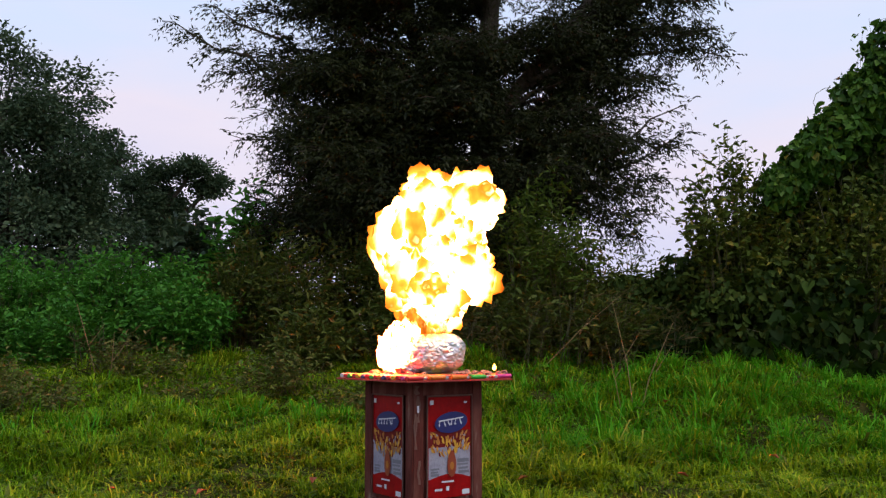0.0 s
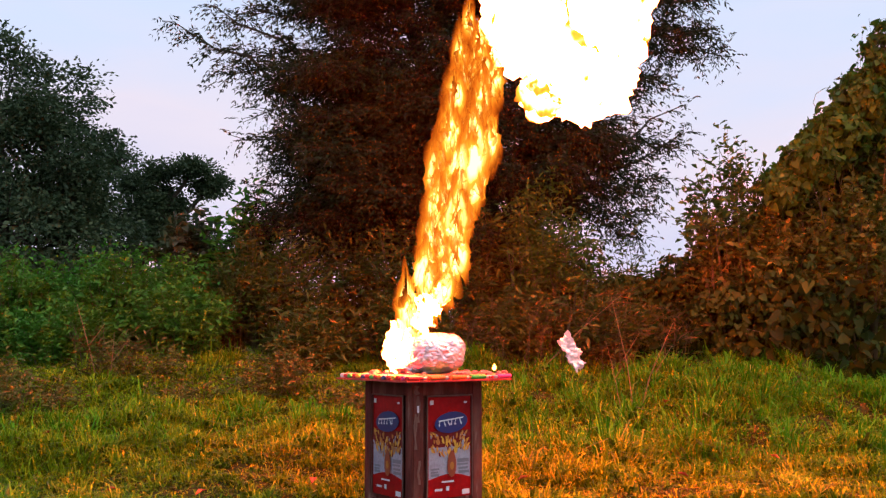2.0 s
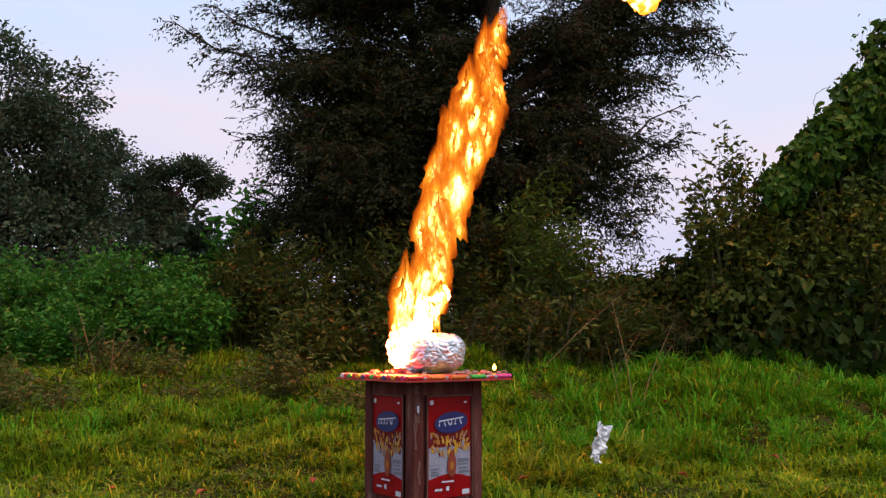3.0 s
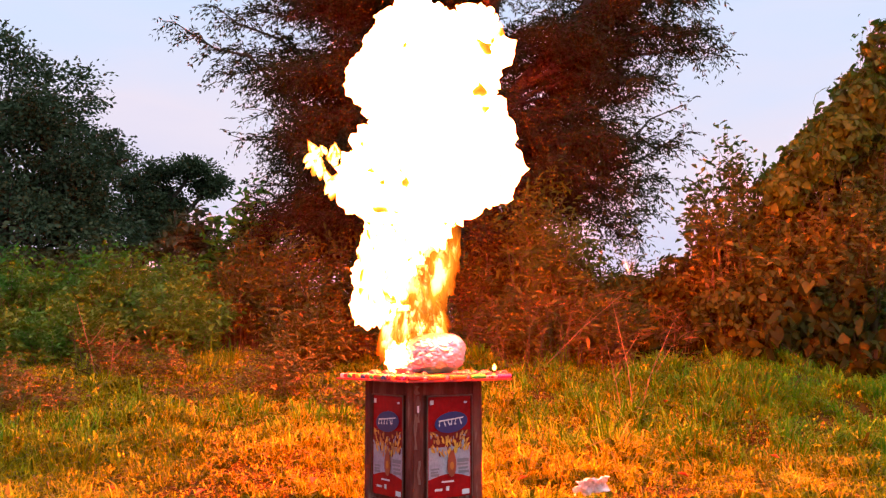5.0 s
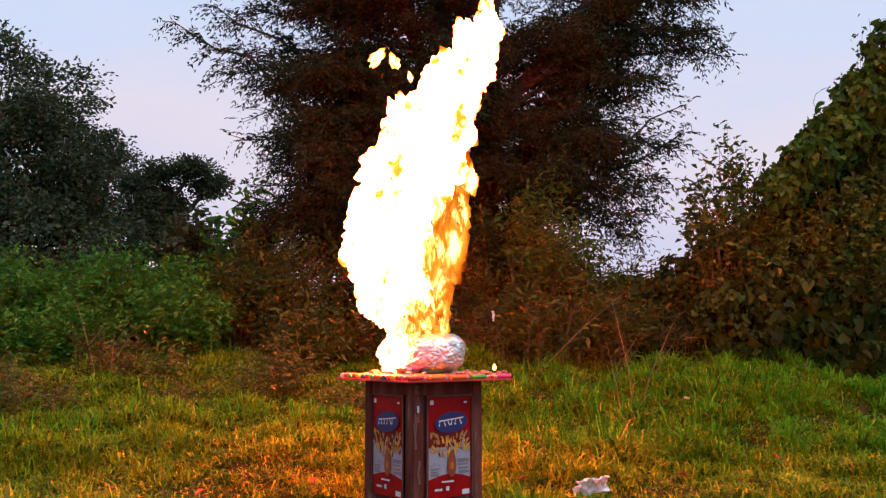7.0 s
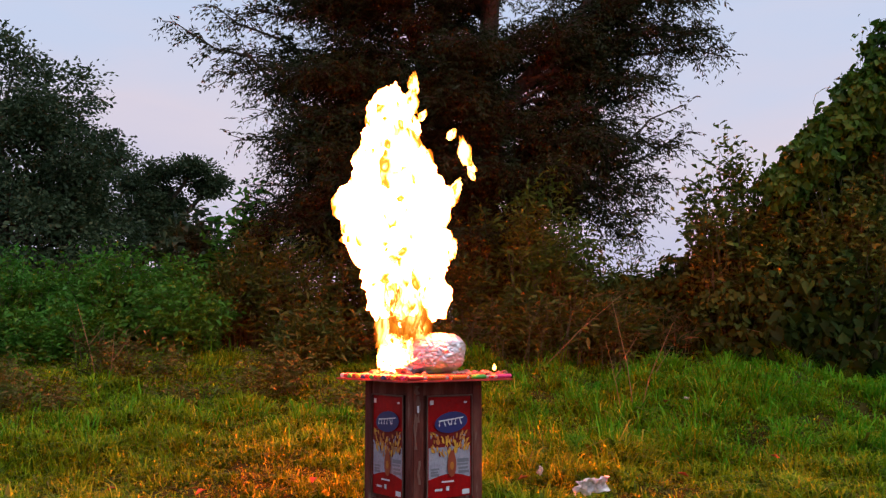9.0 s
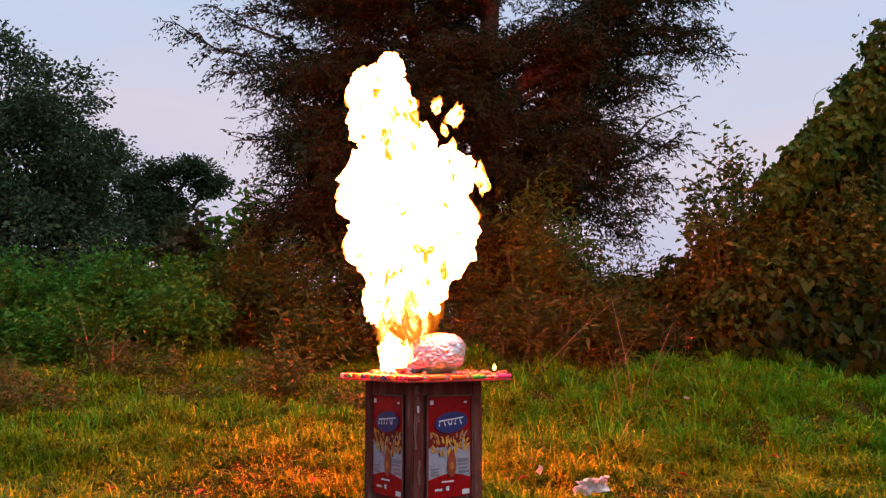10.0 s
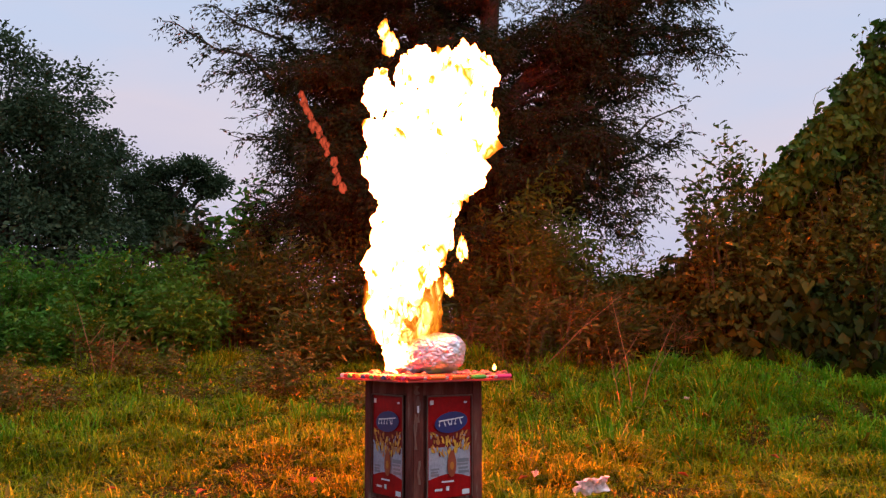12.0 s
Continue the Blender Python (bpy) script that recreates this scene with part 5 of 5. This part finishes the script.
    blaze.shape(11.5, (-0.023, 0.106, 0.058), (-0.014, 0.242, 0.117), (-0.005, 0.398, 0.166), (0.024, 0.536, 0.147), (0.014, 0.735, 0.158), (-0.007, 0.937, 0.149), (-0.008, 1.141, 0.120), (-0.009, 1.347, 0.111))
    blaze.shape(12, (-0.023, 0.068, 0.048), (-0.023, 0.203, 0.097), (-0.034, 0.339, 0.127), (0.024, 0.516, 0.118), (0.073, 0.695, 0.207), (0.092, 0.896, 0.288), (0.132, 1.030, 0.255), (0.132, 1.090, 0.190))
    blaze.go()
    licks.shape(0, (0.064, 0.242, 0.039), (0.074, 0.300, 0.058), (0.083, 0.398, 0.078))
    licks.shape(0.5, (0.006, 0.068, 0.048), (0.025, 0.164, 0.078), (0.054, 0.281, 0.088), (0.083, 0.378, 0.078), (0.103, 0.437, 0.078))
    licks.shape(1, (0.006, 0.087, 0.039), (0.054, 0.203, 0.078), (0.093, 0.339, 0.098), (0.142, 0.457, 0.078), (0.161, 0.556, 0.069))
    licks.shape(1.5, (0.016, 0.087, 0.048), (0.083, 0.222, 0.078), (0.112, 0.398, 0.117), (0.161, 0.595, 0.118), (0.152, 0.735, 0.118), (0.063, 0.916, 0.139), (0.082, 1.079, 0.060))
    licks.shape(2, (0.016, 0.087, 0.048), (0.093, 0.300, 0.088), (0.142, 0.496, 0.118), (0.201, 0.695, 0.118), (0.221, 0.856, 0.119), (0.242, 1.059, 0.080), (0.262, 1.264, 0.080))
    licks.shape(2.5, (0.006, 0.087, 0.039), (0.044, 0.261, 0.078), (0.142, 0.477, 0.098), (0.221, 0.695, 0.118), (0.281, 0.896, 0.109), (0.342, 1.100, 0.090), (0.403, 1.285, 0.060))
    licks.shape(3, (-0.004, 0.126, 0.048), (0.064, 0.281, 0.068), (0.103, 0.457, 0.098), (0.161, 0.635, 0.098), (0.221, 0.815, 0.089), (0.281, 1.018, 0.080), (0.342, 1.223, 0.050))
    licks.shape(3.2, (-0.004, 0.126, 0.048), (0.044, 0.300, 0.068), (0.122, 0.496, 0.098), (0.142, 0.655, 0.098), (0.241, 0.795, 0.099), (0.301, 0.916, 0.089), (0.321, 1.079, 0.050))
    licks.shape(4, (-0.004, 0.106, 0.048), (0.044, 0.261, 0.078), (0.103, 0.437, 0.098), (0.161, 0.595, 0.098), (0.201, 0.755, 0.089), (0.241, 0.896, 0.079), (0.261, 0.998, 0.040))
    licks.shape(4.8, (-0.013, 0.106, 0.048), (0.006, 0.184, 0.097), (0.044, 0.281, 0.117), (0.064, 0.378, 0.117), (0.083, 0.437, 0.098), (0.083, 0.496, 0.078), (0.083, 0.556, 0.059))
    licks.shape(5.5, (-0.033, 0.087, 0.039), (0.006, 0.184, 0.107), (0.064, 0.261, 0.097), (0.083, 0.359, 0.078), (0.103, 0.457, 0.078), (0.083, 0.536, 0.059), (0.083, 0.595, 0.059))
    licks.shape(6, (-0.004, 0.106, 0.039), (0.025, 0.184, 0.078), (0.054, 0.261, 0.088), (0.073, 0.339, 0.088), (0.064, 0.418, 0.078), (0.044, 0.496, 0.078), (0.044, 0.595, 0.079))
    licks.shape(7, (-0.004, 0.106, 0.048), (0.044, 0.222, 0.087), (0.083, 0.339, 0.098), (0.103, 0.457, 0.098), (0.122, 0.576, 0.098), (0.122, 0.695, 0.079), (0.102, 0.795, 0.079))
    licks.shape(7.2, (-0.004, 0.106, 0.048), (0.044, 0.222, 0.087), (0.083, 0.339, 0.098), (0.103, 0.457, 0.098), (0.122, 0.576, 0.098), (0.122, 0.695, 0.079), (0.102, 0.795, 0.079))
    licks.shape(8, (-0.004, 0.106, 0.048), (0.025, 0.184, 0.087), (0.044, 0.281, 0.107), (0.044, 0.359, 0.098), (0.044, 0.457, 0.098), (0.044, 0.536, 0.078), (0.043, 0.615, 0.079))
    licks.shape(8.8, (-0.004, 0.106, 0.048), (-0.004, 0.164, 0.087), (0.006, 0.222, 0.107), (0.005, 0.261, 0.107), (0.005, 0.300, 0.097), (0.005, 0.339, 0.098), (0.005, 0.378, 0.078))
    licks.shape(9.5, (-0.004, 0.106, 0.048), (-0.004, 0.164, 0.087), (0.006, 0.222, 0.107), (0.005, 0.261, 0.107), (0.005, 0.300, 0.097), (0.005, 0.339, 0.098), (0.005, 0.378, 0.078))
    licks.shape(10, (-0.004, 0.106, 0.048), (-0.004, 0.164, 0.087), (0.006, 0.222, 0.107), (0.005, 0.261, 0.107), (0.005, 0.300, 0.097), (0.005, 0.339, 0.098), (0.005, 0.378, 0.078))
    licks.shape(10.5, (-0.013, 0.087, 0.039), (-0.013, 0.145, 0.058), (0.006, 0.222, 0.078), (0.025, 0.300, 0.097), (0.044, 0.359, 0.098), (0.044, 0.418, 0.078), (0.005, 0.496, 0.059))
    licks.shape(11, (-0.033, 0.087, 0.048), (-0.052, 0.164, 0.087), (-0.053, 0.242, 0.107), (-0.053, 0.300, 0.097), (-0.034, 0.339, 0.098), (0.005, 0.339, 0.098), (0.005, 0.378, 0.078))
    licks.shape(11.5, (-0.004, 0.106, 0.048), (-0.004, 0.164, 0.087), (0.006, 0.222, 0.107), (0.005, 0.261, 0.107), (0.005, 0.300, 0.097), (0.005, 0.339, 0.098), (0.005, 0.378, 0.078))
    licks.shape(12, (-0.004, 0.106, 0.048), (-0.004, 0.164, 0.087), (0.006, 0.222, 0.107), (0.005, 0.261, 0.107), (0.005, 0.300, 0.097), (0.005, 0.339, 0.098), (0.005, 0.378, 0.078))
    licks.go()
    stray.shape(0, (0.06, -0.86, 0.05), (0.06, -0.84, 0.05), (0.06, -0.82, 0.05))
    stray.shape(4.33, (0.06, -0.86, 0.05), (0.06, -0.84, 0.05), (0.06, -0.82, 0.05))
    stray.shape(4.4, (-0.004, 0.106, 0.039), (-0.004, 0.184, 0.078), (0.005, 0.261, 0.078))
    stray.shape(4.8, (-0.351, 0.715, 0.039), (-0.283, 0.775, 0.069), (-0.282, 0.695, 0.069), (-0.232, 0.595, 0.049), (-0.133, 0.496, 0.039))
    stray.shape(5, (-0.342, 0.725, 0.030), (-0.283, 0.775, 0.049), (-0.272, 0.675, 0.069), (-0.212, 0.615, 0.049), (-0.153, 0.536, 0.039))
    stray.shape(5.5, (-0.262, 0.695, 0.016), (-0.233, 0.725, 0.024), (-0.214, 0.795, 0.049), (-0.135, 0.815, 0.049), (-0.254, 0.856, 0.020))
    stray.shape(6, (-0.225, 0.906, 0.030), (-0.136, 0.896, 0.010), (0.261, 0.937, 0.040), (0.420, 0.916, 0.060), (0.461, 1.038, 0.050), (0.442, 1.141, 0.040))
    stray.shape(6.5, (-0.306, 0.300, 0.010), (-0.058, 1.182, 0.040), (0.002, 1.182, 0.060), (0.363, 1.295, 0.030), (0.483, 1.306, 0.030), (0.564, 1.316, 0.016))
    stray.shape(7, (-0.138, 1.120, 0.016), (0.002, 1.059, 0.040), (0.161, 0.576, 0.039), (0.220, 0.595, 0.029), (0.262, 1.285, 0.040), (0.302, 1.264, 0.030))
    stray.shape(7.2, (-0.136, 0.896, 0.030), (-0.037, 0.937, 0.040), (0.082, 1.038, 0.040), (0.222, 1.079, 0.050), (0.302, 1.100, 0.030), (0.281, 0.998, 0.020))
    stray.shape(8, (0.142, 0.457, 0.039), (0.161, 0.536, 0.039), (0.142, 0.635, 0.039), (0.122, 0.735, 0.039), (0.102, 0.856, 0.030))
    stray.shape(8.8, (0.142, 0.516, 0.039), (0.171, 0.635, 0.039), (0.162, 0.735, 0.030), (0.162, 0.896, 0.024), (0.192, 1.008, 0.024), (0.152, 1.110, 0.012), (0.226, 1.223, 0.012))
    stray.shape(9, (0.142, 0.359, 0.039), (0.152, 0.556, 0.049), (0.142, 0.615, 0.039), (0.246, 0.685, 0.008), (0.201, 0.795, 0.012), (0.013, 0.916, 0.030), (0.032, 1.038, 0.012))
    stray.shape(9.5, (0.142, 0.418, 0.039), (0.171, 0.556, 0.049), (0.142, 0.615, 0.039), (0.102, 0.695, 0.030), (0.092, 0.755, 0.012), (-0.036, 0.836, 0.020), (-0.106, 0.937, 0.016), (-0.051, 1.059, 0.008))
    stray.shape(10, (0.142, 0.418, 0.039), (0.201, 0.496, 0.039), (0.260, 0.635, 0.039), (0.260, 0.695, 0.020), (0.132, 0.655, 0.020), (0.132, 0.795, 0.049), (0.182, 0.896, 0.024), (0.043, 0.957, 0.016))
    stray.shape(10.5, (0.113, 0.222, 0.023), (0.122, 0.281, 0.023), (0.171, 0.378, 0.012), (0.063, 0.516, 0.029), (0.102, 0.655, 0.024), (0.043, 0.775, 0.030), (0.092, 0.805, 0.024), (-0.057, 0.916, 0.030), (-0.104, 1.213, 0.006))
    stray.shape(11, (0.103, 0.261, 0.019), (0.132, 0.320, 0.023), (0.181, 0.516, 0.012), (0.142, 0.635, 0.039), (0.211, 0.685, 0.024), (0.122, 0.735, 0.030), (0.102, 0.876, 0.024))
    stray.shape(11.5, (-0.196, 0.957, 0.024), (-0.155, 0.795, 0.016), (0.181, 0.447, 0.023), (0.161, 0.615, 0.024), (0.211, 0.725, 0.039), (0.261, 0.795, 0.024), (0.320, 0.755, 0.012), (0.142, 1.018, 0.024), (0.102, 1.182, 0.030))
    stray.shape(12, (0.240, 0.496, 0.016), (0.142, 0.281, 0.023), (0.161, 0.595, 0.029), (0.240, 0.635, 0.024), (0.260, 0.735, 0.039), (0.301, 0.896, 0.030), (-0.058, 1.141, 0.030), (-0.088, 1.233, 0.010))
    stray.go()
    foot.shape(0, (-0.048, 0.020, 0.066), (-0.023, 0.087, 0.070), (0.025, 0.174, 0.070))
    foot.shape(0.5, (-0.048, 0.020, 0.066), (-0.029, 0.077, 0.066), (0.016, 0.126, 0.054))
    foot.shape(1.5, (-0.042, 0.029, 0.058), (-0.013, 0.087, 0.068), (0.103, 0.261, 0.049))
    foot.shape(2, (-0.042, 0.029, 0.058), (0.006, 0.126, 0.058), (0.161, 0.320, 0.043))
    foot.shape(2.5, (-0.032, 0.029, 0.058), (0.006, 0.106, 0.058), (0.112, 0.281, 0.055))
    foot.shape(3.2, (-0.032, 0.029, 0.058), (0.016, 0.145, 0.058), (0.161, 0.300, 0.043))
    foot.shape(4, (-0.048, 0.020, 0.066), (-0.029, 0.077, 0.066), (0.016, 0.126, 0.054))
    foot.shape(4.8, (-0.023, 0.020, 0.046), (-0.003, 0.048, 0.039), (0.006, 0.077, 0.039))
    foot.shape(6, (-0.023, 0.020, 0.046), (-0.003, 0.048, 0.039), (0.006, 0.077, 0.039))
    foot.shape(6.5, (-0.048, 0.020, 0.066), (-0.029, 0.077, 0.066), (0.016, 0.126, 0.054))
    foot.shape(9, (-0.048, 0.020, 0.066), (-0.029, 0.077, 0.066), (0.016, 0.126, 0.054))
    foot.shape(10, (-0.048, 0.020, 0.066), (-0.029, 0.077, 0.066), (0.016, 0.126, 0.054))
    foot.shape(10.5, (-0.032, 0.020, 0.039), (-0.023, 0.058, 0.039), (-0.004, 0.106, 0.039))
    foot.shape(11.5, (-0.032, 0.020, 0.042), (-0.013, 0.068, 0.043), (0.006, 0.106, 0.039))
    foot.shape(12, (-0.032, 0.020, 0.042), (-0.013, 0.068, 0.043), (0.006, 0.106, 0.039))
    foot.go()
    walk(scrap, [
        (0, pose(0.031, 3.270, 0.781, 70, 0, 0)),
        (0.5, pose(0.221, 3.200, 0.749, 75, 70, 10)),
        (1, pose(0.287, 3.200, 0.738, 60, -25, 20)),
        (1.5, pose(0.382, 3.200, 0.673, 70, 25, 30)),
        (2, pose(0.428, 3.200, 0.579, 65, 55, 25)),
        (2.5, pose(0.473, 3.200, 0.435, 80, 75, 20)),
        (3, pose(0.517, 3.200, 0.284, 70, 110, 30)),
        (3.2, pose(0.506, 3.250, 0.238, 60, 130, 30)),
        (3.6, pose(0.523, 3.420, 0.121, 55, 165, 20)),
        (4, pose(0.523, 3.420, 0.115, 52, 172, 10)),
        (12, pose(0.523, 3.420, 0.115, 52, 172, 10)),
    ])
    walk(small_scrap, [
        (0, pose(-0.067, 3.300, 0.704, 0, 0, 0)),
        (5.5, pose(-0.008, 3.300, 0.783, 20, 0, 0)),
        (6, pose(0.054, 3.250, 0.819, 60, 80, 0)),
        (6.5, pose(0.104, 3.250, 0.784, 40, 120, 30)),
        (7, pose(0.170, 3.250, 0.703, 50, 90, 60)),
        (7.2, pose(0.189, 3.250, 0.651, 70, 80, 80)),
        (8.2, pose(0.273, 3.300, 0.318, 60, 60, 100)),
        (9, pose(0.345, 3.450, 0.158, 70, 50, 120)),
        (9.5, pose(0.345, 3.450, 0.162, 70, 50, 120)),
        (12, pose(0.328, 3.450, 0.150, 70, 20, 120)),
    ])
    walk(other_scrap, [
        (0, pose(-0.047, 3.300, 0.665, 0, 0, 0)),
        (4.2, pose(-0.047, 3.300, 0.704, 20, 10, 0)),
        (4.8, pose(0.695, 3.800, 0.991, 60, 60, 20)),
        (5, pose(0.759, 3.900, 0.924, 70, 80, 40)),
        (5.5, pose(0.910, 4.100, 0.709, 60, 40, 60)),
        (6, pose(1.054, 4.300, 0.430, 30, 20, 80)),
        (6.4, pose(1.104, 4.350, 0.365, 10, 10, 80)),
        (12, pose(1.104, 4.350, 0.365, 10, 10, 80)),
    ])
    embers.shape(0, (0.06, -0.86, 0.05), (0.06, -0.84, 0.05), (0.06, -0.82, 0.05))
    embers.shape(11.3, (0.06, -0.86, 0.05), (0.06, -0.84, 0.05), (0.06, -0.82, 0.05))
    embers.shape(11.4, (-0.17, 0.50, 0.02), (-0.20, 0.58, 0.02), (-0.215, 0.66, 0.02))
    embers.shape(11.5, (-0.195, 0.54, 0.02), (-0.225, 0.64, 0.02), (-0.250, 0.74, 0.02))
    embers.shape(12, (-0.215, 0.60, 0.02), (-0.270, 0.76, 0.02), (-0.320, 0.85, 0.02), (-0.383, 0.985, 0.012))
    embers.go()


motions()
